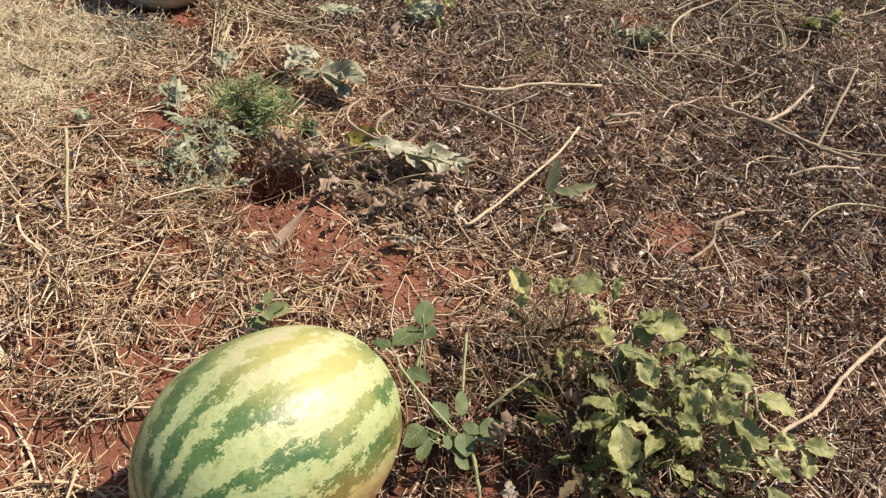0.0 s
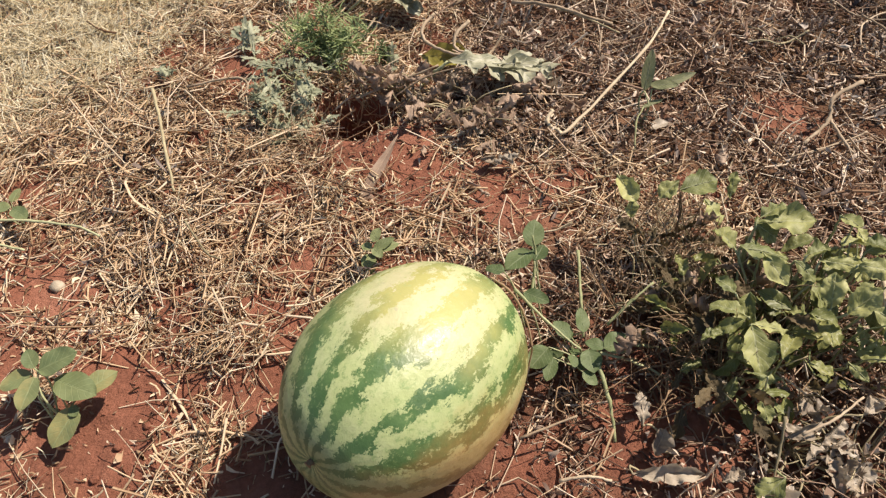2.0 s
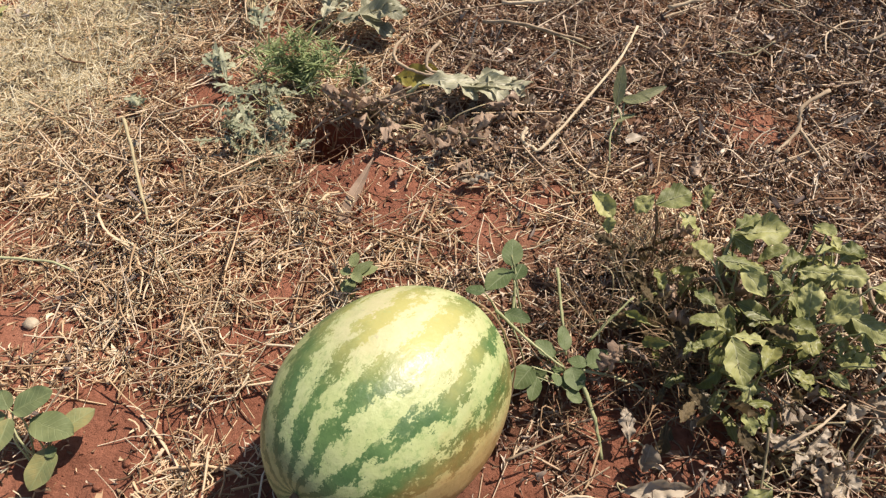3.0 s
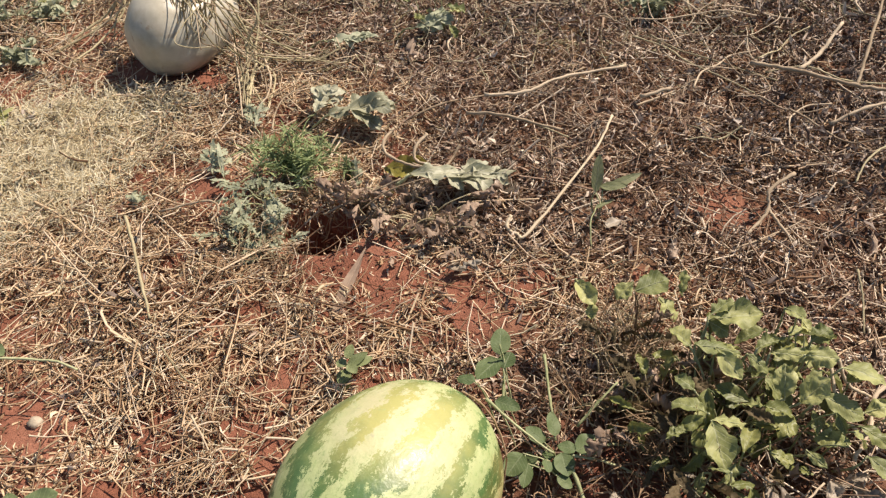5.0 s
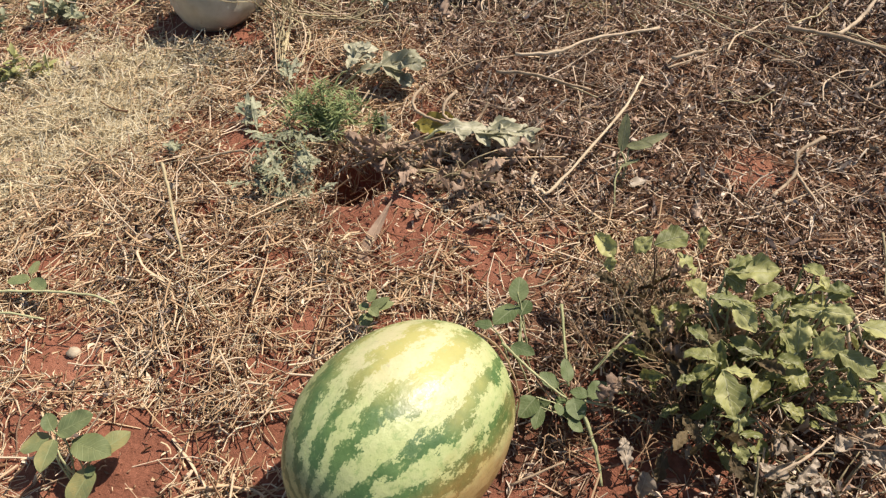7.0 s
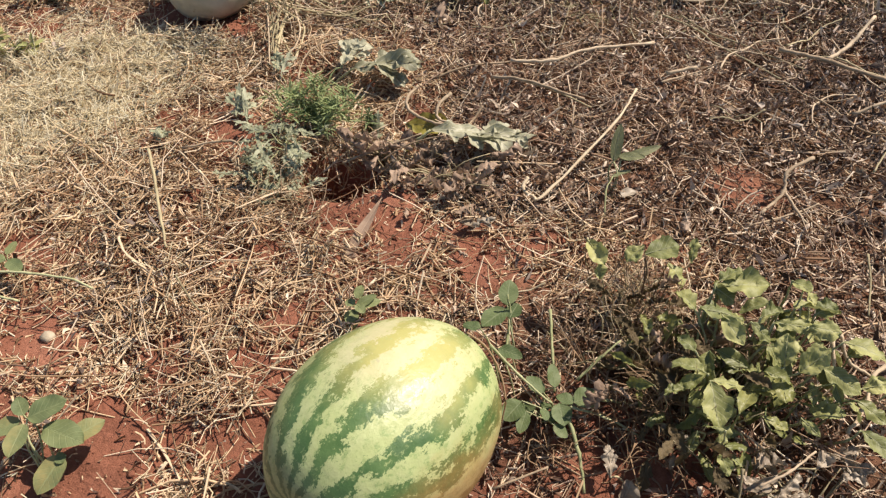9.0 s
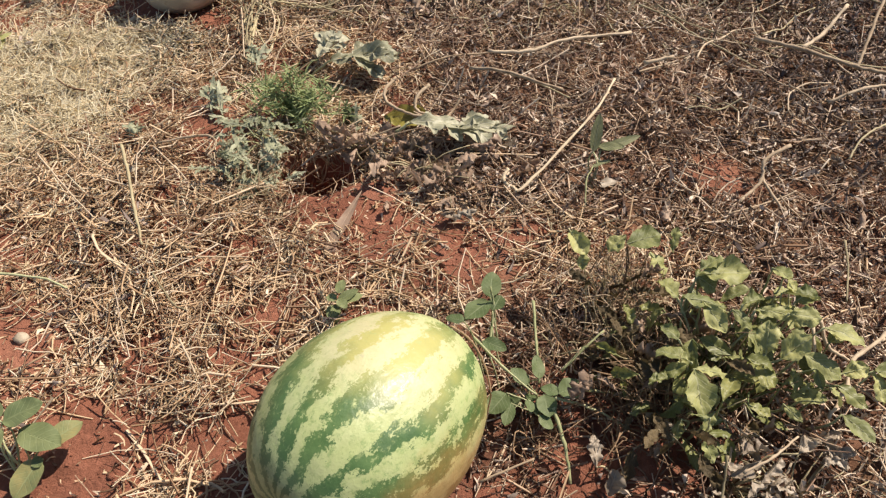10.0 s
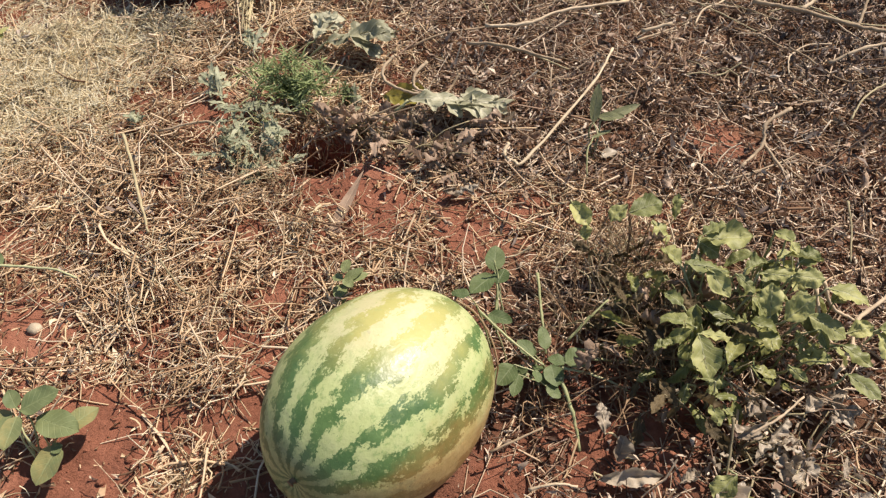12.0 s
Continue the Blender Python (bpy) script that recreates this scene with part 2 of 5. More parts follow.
HEART = leaf_mat("grey_green_leaf", [(0.25, (0.055, 0.085, 0.028)), (0.6, (0.12, 0.16, 0.06)), (0.9, (0.22, 0.25, 0.12))], (0.27, 0.31, 0.17), rough=0.6)
NIGHT = leaf_mat("matt_green_leaf", [(0.25, (0.11, 0.15, 0.065)), (0.55, (0.19, 0.22, 0.095)), (0.72, (0.30, 0.27, 0.11)), (0.98, (0.40, 0.29, 0.13))], (0.27, 0.31, 0.15), rough=0.6)
DARKLEAF = leaf_mat("dark_green_leaf", [(0.25, (0.11, 0.135, 0.055)), (0.6, (0.22, 0.25, 0.105)), (0.95, (0.36, 0.38, 0.18))], (0.24, 0.28, 0.14), rough=0.6)
SILVER = leaf_mat("silvery_leaf", [(0.25, (0.23, 0.225, 0.135)), (0.55, (0.39, 0.38, 0.25)), (0.9, (0.54, 0.52, 0.38))], (0.60, 0.58, 0.46))
SAGE = leaf_mat("sage_green_leaf", [(0.25, (0.20, 0.215, 0.125)), (0.55, (0.36, 0.375, 0.24)), (0.9, (0.54, 0.535, 0.39))], (0.56, 0.56, 0.43), rough=0.6)
UMBER = leaf_mat("dark_brown_leaf", [(0.25, (0.06, 0.045, 0.022)), (0.55, (0.125, 0.09, 0.042)), (0.9, (0.24, 0.18, 0.09))], (0.20, 0.15, 0.08), rough=0.7, share=0.3)
SAGEGREEN = leaf_mat("dull_green_leaf", [(0.25, (0.14, 0.15, 0.065)), (0.55, (0.25, 0.26, 0.125)), (0.9, (0.40, 0.39, 0.23))], (0.42, 0.42, 0.29), rough=0.6)
ASHEN = leaf_mat("ashen_leaf", [(0.25, (0.19, 0.145, 0.105)), (0.55, (0.39, 0.325, 0.245)), (0.9, (0.62, 0.55, 0.44))], (0.45, 0.38, 0.28))
OLIVE = leaf_mat("olive_leaf", [(0.25, (0.14, 0.125, 0.025)), (0.6, (0.30, 0.26, 0.055)), (0.9, (0.42, 0.36, 0.11))], (0.3, 0.26, 0.1))
FERN = leaf_mat("bright_green_needles", [(0.25, (0.18, 0.235, 0.085)), (0.6, (0.33, 0.39, 0.17)), (0.9, (0.49, 0.50, 0.28))], (0.27, 0.35, 0.16))
RUST = leaf_mat("rust_brown_leaf", [(0.25, (0.19, 0.125, 0.085)), (0.55, (0.41, 0.295, 0.21)), (0.9, (0.63, 0.50, 0.385))], (0.45, 0.34, 0.25), rough=0.7, share=0.2)
PEBBLE = wood_mat("pebble_stone", (0.34, 0.28, 0.20), (0.66, 0.58, 0.45))


# ---- ground ----
def value_noise(x, y, seed):
    xi, yi = np.floor(x), np.floor(y)
    fx, fy = x - xi, y - yi
    fx, fy = fx * fx * (3 - 2 * fx), fy * fy * (3 - 2 * fy)

    def lattice(i, j):
        v = np.sin(i * 127.1 + j * 311.7 + seed * 74.7) * 43758.5453
        return v - np.floor(v)
    return (lattice(xi, yi) * (1 - fx) + lattice(xi + 1, yi) * fx) * (1 - fy) + (lattice(xi, yi + 1) * (1 - fx) + lattice(xi + 1, yi + 1) * fx) * fy - 0.5


def bump_at(x, y, cx, cy, rx, ry):
    return np.exp(-((x - cx) / rx) ** 2 - ((y - cy) / ry) ** 2)


def ground_height(x, y):
    x, y = np.asarray(x, float), np.asarray(y, float)
    out = np.maximum(np.abs(x + 0.1) - 1.4, 0) + np.maximum(np.abs(y - 1.37) - 1.2, 0)
    near = np.exp(-out / 0.12)
    h = 0.022 * value_noise(x * 2.3, y * 2.3, 1) + 0.014 * value_noise(x * 7, y * 7, 2)
    rough = 0.010 * value_noise(x * 19, y * 19, 3) + 0.007 * value_noise(x * 46, y * 46, 4) + 0.004 * value_noise(x * 95, y * 95, 5)
    h = h + rough * near
    h -= 0.15 * np.exp(-(((x + 0.342) / 0.074) ** 2 + ((y - 1.015) / 0.050) ** 2) ** 1.8)       # hollow under the fern weed
    h -= 0.012 * bump_at(x, y, -0.16, 0.43, 0.16, 0.15)          # the melon's bed
    h -= 0.02 * bump_at(x, y, -0.60, 1.03, 0.05, 0.03)
    h -= 0.02 * bump_at(x, y, 0.17, 0.80, 0.05, 0.05)
    return h


def axis_steps(lo, hi, step, far):
    fine = np.arange(lo, hi, step)
    out, d = [], step
    while not out or out[-1] < far:
        d *= 1.22
        out.append((out[-1] if out else 0) + d)
    out = np.array(out)
    return np.concatenate([(lo - out)[::-1], fine, fine[-1] + out])


def mesh_of(name, verts, faces, material, smooth=True):
    """One mesh from arrays; faces is an (n, k) array or a list."""
    me = bpy.data.meshes.new(name)
    if isinstance(faces, np.ndarray):
        n, k = faces.shape
        me.vertices.add(len(verts))
        me.vertices.foreach_set("co", np.asarray(verts, np.float32).ravel())
        me.loops.add(n * k)
        me.loops.foreach_set("vertex_index", faces.astype(np.int32).ravel())
        me.polygons.add(n)
        me.polygons.foreach_set("loop_start", np.arange(0, n * k, k, dtype=np.int32))
        me.update(calc_edges=True)
    else:
        me.from_pydata([tuple(v) for v in verts], [], faces)
    me.polygons.foreach_set("use_smooth", np.full(len(me.polygons), smooth))
    me.materials.append(material)
    me.update()
    return me


def grid_faces(nu, nv):
    i = (np.arange(nu - 1)[:, None] * nv + np.arange(nv - 1)[None, :]).ravel()
    return np.stack([i, i + nv, i + nv + 1, i + 1], 1)


gx, gy = axis_steps(-1.5, 1.3, 0.009, 400), axis_steps(0.15, 2.6, 0.009, 400)
X, Y = np.meshgrid(gx, gy, indexing="ij")
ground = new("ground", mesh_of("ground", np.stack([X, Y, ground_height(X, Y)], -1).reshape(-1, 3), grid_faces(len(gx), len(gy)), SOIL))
tagged(ground, "bare red-brown field soil with crumbs and shallow hollows", "ground", kind="structure")


# ---- litter ----
def clamp01(v):
    return np.clip(v, 0, 1)


BARE = [(-0.63, 0.33, 0.10), (-0.02, 0.34, 0.06), (-0.285, 0.89, 0.06), (-0.31, 0.945, 0.075), (-0.80, 1.58, 0.10), (-0.19, 0.655, 0.05), (0.41, 1.02, 0.055), (-1.13, 1.50, 0.10),
        (-0.36, 0.60, 0.035), (-0.08, 0.80, 0.035), (-0.72, 0.60, 0.06), (-0.84, 0.80, 0.04), (-0.52, 0.55, 0.03), (0.45, 1.82, 0.10), (-0.70, 2.55, 0.14),
        (-0.57, 0.40, 0.07), (-0.78, 0.62, 0.08), (-0.40, 0.57, 0.045), (0.10, 0.40, 0.03), (-0.31, 0.33, 0.09), (-0.76, 0.47, 0.08), (-0.36, 0.67, 0.04), (-0.55, 0.33, 0.06), (0.16, 0.46, 0.125)]


def openness(x, y):
    """1 on covered ground, near 0 on the bare patches."""
    v = np.ones_like(x)
    for cx, cy, r in BARE:
        v *= 1 - 0.88 * np.exp(-(((x - cx) ** 2 + (y - cy) ** 2) / r ** 2) ** 1.5)
    v *= 1 - np.exp(-(((x + 0.16) / 0.13) ** 2 + ((y - 0.43) / 0.13) ** 2) ** 3)
    v *= 1 - 0.9 * bump_at(x, y, -0.342, 1.01, 0.07, 0.04)
    v *= 1 - 0.85 * np.exp(-((x + 1.2) / 0.22) ** 2 - ((y - 1.53 + 0.35 * (x + 1.2)) / 0.05) ** 2)
    k = strawy(x, y)                                        # straw lies in clumps, dead vine as a closed mat
    return v * clamp01(1.05 - 0.25 * k + (0.5 + 0.8 * k) * value_noise(x * 6, y * 6, 11) + (0.7 + 0.7 * k) * value_noise(x * 15, y * 15, 14) + k * value_noise(x * 34, y * 34, 16))


def strawy(x, y):
    edge = -0.04 - 0.36 * np.maximum(y - 0.7, 0) + 0.3 * value_noise(x * 3, y * 3, 12) + 0.42 * bump_at(x, y, 0.3, 0.84, 0.45, 0.12)
    return clamp01((edge - x) / 0.22 + 0.5) * (1 - 0.75 * clamp01((y - 1.5) / 0.25) * clamp01(0.8 + value_noise(x * 2.2, y * 2.2, 15) * 1.6))


def hay_patch(x, y):
    v = bump_at(x, y, -1.02, 1.24, 0.26, 0.25) + bump_at(x, y, -0.84, 1.43, 0.12, 0.08) + bump_at(x, y, -1.9, 2.9, 0.35, 0.3) + 0.5 * bump_at(x, y, -1.2, 0.95, 0.2, 0.25)
    return clamp01(1.6 * v - 0.25 + 0.5 * value_noise(x * 7, y * 7, 13)) * (1 - 0.97 * clamp01(1.5 * bump_at(x, y, -0.80, 1.61, 0.15, 0.10)))


def pile(x, y):
    """How deep the litter is heaped, 0 to 1: clumps a few centimetres across with holes between them."""
    return clamp01(0.40 + 0.9 * value_noise(x * 8, y * 8, 31) + 1.2 * value_noise(x * 21, y * 21, 32) + 0.9 * value_noise(x * 45, y * 45, 33))


def fade(x, y):
    """Litter built stem by stem thins out past the part of the field that is passed close by."""
    r = (((x + 0.25) / 1.75) ** 4 + ((y - 1.6) / 1.5) ** 4) ** 0.25
    return clamp01((1.18 - r + 0.35 * value_noise(x * 2.5, y * 2.5, 41)) / 0.4)


def clear(x, y):
    """Next to nothing lies right at the foot of the cream melon or in the hollow."""
    return 1 - 0.80 * np.exp(-(((x + 0.82) / 0.15) ** 2 + ((y - 1.58) / 0.10) ** 2) ** 2) - 0.7 * np.exp(-(((x + 0.342) / 0.09) ** 2 + ((y - 1.005) / 0.055) ** 2) ** 2)


def scatter(rng, n, density, box):
    got, have = [], 0
    while have < n:
        x, y = rng.uniform(box[0], box[1], 4 * n), rng.uniform(box[2], box[3], 4 * n)
        keep = rng.random(4 * n) < density(x, y) * (fade(x, y) * clear(x, y) if box is BOX else 1)
        got.append(np.stack([x[keep], y[keep]], 1))
        have += int(keep.sum())
    return np.concatenate(got)[:n]


def straw_heap(name, seed, n, density, box, length, radius, tilt, lift, bend, material, label, category, rings=3):
    """n short dry stems, strewn as one heap: three-sided, tapered, bent tubes that lie on the ground or lean."""
    rng = np.random.default_rng(seed)
    c = scatter(rng, n, density, box)
    az = rng.uniform(0, 2 * math.pi, n)
    el = rng.normal(0, tilt, n)
    L = length[0] + (length[1] - length[0]) * rng.random(n) ** 2.2
    r = radius[0] + (radius[1] - radius[0]) * rng.random(n) ** 1.4 * np.where(rng.random(n) < 0.08, 1.8, 1.0)
    d = np.stack([np.cos(az) * np.cos(el), np.sin(az) * np.cos(el), np.sin(el)], 1)
    side = np.stack([-np.sin(az), np.cos(az), np.zeros(n)], 1)
    up = np.cross(d, side) * np.array([1, 1, 1])
    s = np.linspace(-0.5, 0.5, rings)
    bow = rng.normal(0, bend, n)
    bow += 0.12 * np.sign(bow)
    arch = np.clip(rng.normal(0, bend * 0.6, n), -0.6, 0.6)
    turned = np.clip(bow * 1.7, -3.2, 3.2)[:, None]              # a stem keeps its length and turns evenly along it
    along, aside = np.sin(turned * s[None]) / turned, (1 - np.cos(turned * s[None])) / turned
    aside = aside + 0.05 * np.sin(s * 9 + 6 * arch[:, None]) * (rings > 5)
    p = c[:, None, :] + L[:, None, None] * (d[:, None, :2] * along[..., None] + side[:, None, :2] * aside[..., None])
    p = np.concatenate([p, np.zeros((n, rings, 1))], 2)
    g = ground_height(p[..., 0], p[..., 1])
    base = ground_height(c[:, 0], c[:, 1]) + lift * pile(c[:, 0], c[:, 1]) * (0.25 + 0.75 * rng.random(n))
    z = base[:, None] + d[:, 2:3] * L[:, None] * s[None] - (arch * L)[:, None] * (s ** 2)[None] * 2
    p[..., 2] = np.maximum(z, g + 0.4 * r[:, None])
    turn = np.arange(3) * 2 * math.pi / 3
    taper = np.linspace(1.0, 0.6, rings)
    ring = side[:, None, None, :] * np.cos(turn)[None, None, :, None] - up[:, None, None, :] * np.sin(turn)[None, None, :, None]
    v = p[:, :, None, :] + ring * (r[:, None] * taper[None])[:, :, None, None]
    one = np.array([[k * 3 + j, k * 3 + (j + 1) % 3, k * 3 + 3 + (j + 1) % 3, k * 3 + 3 + j] for k in range(rings - 1) for j in range(3)])
    faces = (np.arange(n)[:, None, None] * 3 * rings + one[None]).reshape(-1, 4)
    return tagged(new(name, mesh_of(name, v.reshape(-1, 3), faces, material)), label, category, kind="stuff")


def leaf_heap(name, seed, n, density, box, length, material, label, lift=0.012, lean=0.5):
    """n crumpled leaf scraps: small curled and twisted sheets of uneven outline."""
    rng = np.random.default_rng(seed)
    c = scatter(rng, n, density, box)
    L = length[0] + (length[1] - length[0]) * rng.random(n) ** 2
    u, s = np.meshgrid(np.array([-1, 0, 1.0]), np.array([0, 0.5, 1.0]), indexing="ij")
    u, s = u.ravel(), s.ravel()
    wide = np.array([0.3, 1.0, 0.2])[np.tile(np.arange(3), 3)]
    w = rng.uniform(0.05, 0.22, n)
    curl, bend, twist = rng.normal(0, 2.2, n), rng.normal(0, 1.4, n), rng.normal(0, 2.2, n)
    jitter = rng.normal(0, 0.11, (n, 9, 3))
    a = u[None] * curl[:, None]
    lx = s[None] - 0.5 + jitter[..., 0]
    ly = w[:, None] * wide[None] * np.where(np.abs(a) > 1e-3, np.sin(a) / np.where(np.abs(a) > 1e-3, curl[:, None], 1), u[None]) + jitter[..., 1] * 0.7
    lz = w[:, None] * wide[None] * (1 - np.cos(a)) / np.where(np.abs(curl) > 1e-2, curl, 1)[:, None] + bend[:, None] * (s[None] - 0.5) ** 2 + jitter[..., 2]
    t = twist[:, None] * (s[None] - 0.5)
    ly, lz = ly * np.cos(t) - lz * np.sin(t), ly * np.sin(t) + lz * np.cos(t)
    az, el, ro = rng.uniform(0, 2 * math.pi, n)[:, None], rng.normal(0, lean, n)[:, None], rng.uniform(-1, 1, n)[:, None] * lean * 2.5
    ly, lz = ly * np.cos(ro) - lz * np.sin(ro), ly * np.sin(ro) + lz * np.cos(ro)
    lx, lz = lx * np.cos(el) - lz * np.sin(el), lx * np.sin(el) + lz * np.cos(el)
    x = c[:, :1] + L[:, None] * (lx * np.cos(az) - ly * np.sin(az))
    y = c[:, 1:] + L[:, None] * (lx * np.sin(az) + ly * np.cos(az))
    z = L[:, None] * (lz - lz.min(1, keepdims=True) * 0.7) + ground_height(c[:, :1], c[:, 1:]) + lift * pile(c[:, :1], c[:, 1:]) * (0.35 + 0.65 * rng.random((n, 1)))
    z = np.maximum(z, ground_height(x, y) + 0.0006)
    one = grid_faces(3, 3)
    faces = (np.arange(n)[:, None, None] * 9 + one[None]).reshape(-1, 4)
    return tagged(new(name, mesh_of(name, np.stack([x, y, z], -1).reshape(-1, 3), faces, material)), label, "dead leaves", kind="stuff")


def crumb_heap(name, seed, n, density, box, size, material, label):
    """n crumbs of soil: uneven eight-sided grains half sunk in the ground."""
    rng = np.random.default_rng(seed)
    c = scatter(rng, n, density, box)
    r = size[0] + (size[1] - size[0]) * rng.random(n) ** 3
    unit = np.array([[1, 0, 0], [0, 1, 0], [-1, 0, 0], [0, -1, 0], [0, 0, 0.8], [0, 0, -0.8]], float)
    a = rng.uniform(0, 2 * math.pi, n)
    v = unit[None] * rng.uniform(0.6, 1.3, (n, 6, 1)) + rng.normal(0, 0.15, (n, 6, 3))
    x = c[:, :1] + r[:, None] * (v[..., 0] * np.cos(a)[:, None] - v[..., 1] * np.sin(a)[:, None])
    y = c[:, 1:] + r[:, None] * (v[..., 0] * np.sin(a)[:, None] + v[..., 1] * np.cos(a)[:, None])
    z = ground_height(c[:, :1], c[:, 1:]) + r[:, None] * (v[..., 2] + 0.25)
    one = np.array([[k, (k + 1) % 4, 4] for k in range(4)] + [[(k + 1) % 4, k, 5] for k in range(4)])
    faces = (np.arange(n)[:, None, None] * 6 + one[None]).reshape(-1, 3)
    return tagged(new(name, mesh_of(name, np.stack([x, y, z], -1).reshape(-1, 3), faces, material)), label, "soil crumbs", kind="stuff")


def rotted(x, y):
    """Where the dead leaves lie thick, dark and damp."""
    return clamp01(bump_at(x, y, 0.82, 1.38, 0.30, 0.30) + 0.8 * bump_at(x, y, 0.75, 1.95, 0.2, 0.2) + 0.7 * bump_at(x, y, 0.05, 1.75, 0.2, 0.16) + 0.5 * value_noise(x * 5, y * 5, 51) - 0.1)


BOX = (-2.7, 2.2, -0.4, 3.7)
straw_heap("straw_litter", 1, 22000, lambda x, y: openness(x, y) * (0.05 + strawy(x, y)) * (1 - 0.8 * hay_patch(x, y)) * 0.9, BOX, (0.022, 0.150), (0.0008, 0.0023), 0.20, 0.042, 0.32, STRAW,
           "loose pale golden straw strewn over red soil", "straw", 4)
straw_heap("bleached_grass_mat", 2, 31000, lambda x, y: clamp01(hay_patch(x, y) + 0.07 * strawy(x, y) * openness(x, y)), BOX, (0.018, 0.085), (0.0006, 0.0014), 0.34, 0.034, 0.8, HAY,
           "matted bleached fine dry grass lying in a patch", "dry grass")
straw_heap("fine_straw_litter", 3, 24000, lambda x, y: openness(x, y) * (0.12 + 0.88 * strawy(x, y)) * (1 - 0.8 * hay_patch(x, y)), BOX, (0.012, 0.055), (0.0006, 0.0013), 0.22, 0.022, 0.4, STRAW,
           "fine broken straw bits scattered over the soil", "straw")
straw_heap("dark_rootlet_litter", 4, 8000, lambda x, y: (0.25 + 0.75 * openness(x, y)) * (0.9 - 0.65 * strawy(x, y)), BOX, (0.02, 0.10), (0.0004, 0.0011), 0.25, 0.012, 0.6, ROOTLET,
           "dark brown rootlets and decayed stems on the soil", "rootlets")
straw_heap("dry_stem_litter", 13, 19000, lambda x, y: openness(x, y) * (1.08 - strawy(x, y)) * (1 - 0.45 * rotted(x, y)), BOX, (0.02, 0.17), (0.0007, 0.0021), 0.24, 0.048, 0.40, TANSTEM,
           "thin straight tan dead stems laid criss-cross over the leaf litter", "dead stems", 3)
straw_heap("brown_stem_litter", 5, 9000, lambda x, y: (1 - 0.6 * rotted(x, y)) * openness(x, y) * (1.05 - strawy(x, y)) * 0.95, BOX, (0.02, 0.11), (0.0008, 0.0026), 0.26, 0.032, 0.95, TWIGS,
           "tangled thin brown dead vine stems over the soil", "dead stems", 5)
straw_heap("curling_tendril_litter", 10, 4000, lambda x, y: (1 - 0.6 * rotted(x, y)) * openness(x, y) * (1.1 - 0.8 * strawy(x, y)) * 0.9, BOX, (0.04, 0.16), (0.0007, 0.0020), 0.3, 0.038, 1.2, TWIGS,
           "curling dry tendrils lying over the dead leaves", "tendrils", 7)
leaf_heap("withered_leaf_litter", 6, 56000, lambda x, y: openness(x, y) * (1.03 - strawy(x, y)) * clamp01(0.8 + 0.9 * value_noise(x * 4, y * 4, 21)), BOX, (0.006, 0.024), CRISP,
          "shrivelled grey-brown withered leaves covering the ground", 0.050)
leaf_heap("rotted_leaf_litter", 12, 6000, lambda x, y: rotted(x, y) * openness(x, y), BOX, (0.007, 0.028), DAMP, "dark grey-brown rotted leaves lying in thick patches", 0.055)
straw_heap("green_grey_stem_litter", 11, 11000, lambda x, y: openness(x, y) * clamp01((y - 1.35) / 0.6) * clamp01(0.7 + 1.2 * value_noise(x * 3, y * 3, 22)), BOX, (0.03, 0.12), (0.0007, 0.0020), 0.4, 0.05, 0.7, OLIVESTEM,
           "half-dry olive green stems among the dead vines", "stems", 4)
leaf_heap("straw_leaf_scraps", 7, 34000, lambda x, y: (0.2 + 0.8 * openness(x, y)) * strawy(x, y), BOX, (0.004, 0.018), STRAW, "dry tan leaf scraps among the straw", 0.012, 0.3)

crumb_heap("soil_crumb_litter", 14, 16000, lambda x, y: (1.05 - openness(x, y)) * clamp01(0.7 + 1.2 * value_noise(x * 9, y * 9, 61)), BOX, (0.0006, 0.0030), SOIL, "loose crumbs and grains of red soil")


def far_field(x, y):
    return (1 - clamp01(2.5 * fade(x, y))) * clamp01((5.0 - np.hypot(x, y - 1.5)) / 2.5)


straw_heap("outer_straw_litter", 8, 12000, far_field, (-6, 6, -4.5, 7.5), (0.05, 0.18), (0.0016, 0.0036), 0.2, 0.03, 0.7, TWIGS, "dry stems lying over the wider field", "dead stems")
leaf_heap("outer_leaf_litter", 9, 12000, far_field, (-6, 6, -4.5, 7.5), (0.02, 0.065), CRISP, "withered leaves lying over the wider field", 0.03)


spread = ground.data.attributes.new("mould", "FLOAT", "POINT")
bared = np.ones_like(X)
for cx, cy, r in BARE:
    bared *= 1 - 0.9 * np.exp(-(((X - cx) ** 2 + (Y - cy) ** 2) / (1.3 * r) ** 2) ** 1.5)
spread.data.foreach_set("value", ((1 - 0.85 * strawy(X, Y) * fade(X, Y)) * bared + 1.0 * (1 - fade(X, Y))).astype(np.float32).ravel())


# ---- shapes ----
def part(name, me, parent, label="", m=None):
    ob = new(name, me)
    ob.parent = parent
    if m is not None:
        ob.matrix_basis = m
    return tagged(ob, label)


def bm_mesh(name, bm, material, smooth=True):
    me = bpy.data.meshes.new(name)
    bm.to_mesh(me)
    bm.free()
    me.polygons.foreach_set("use_smooth", np.full(len(me.polygons), smooth))
    me.materials.append(material)
    return me


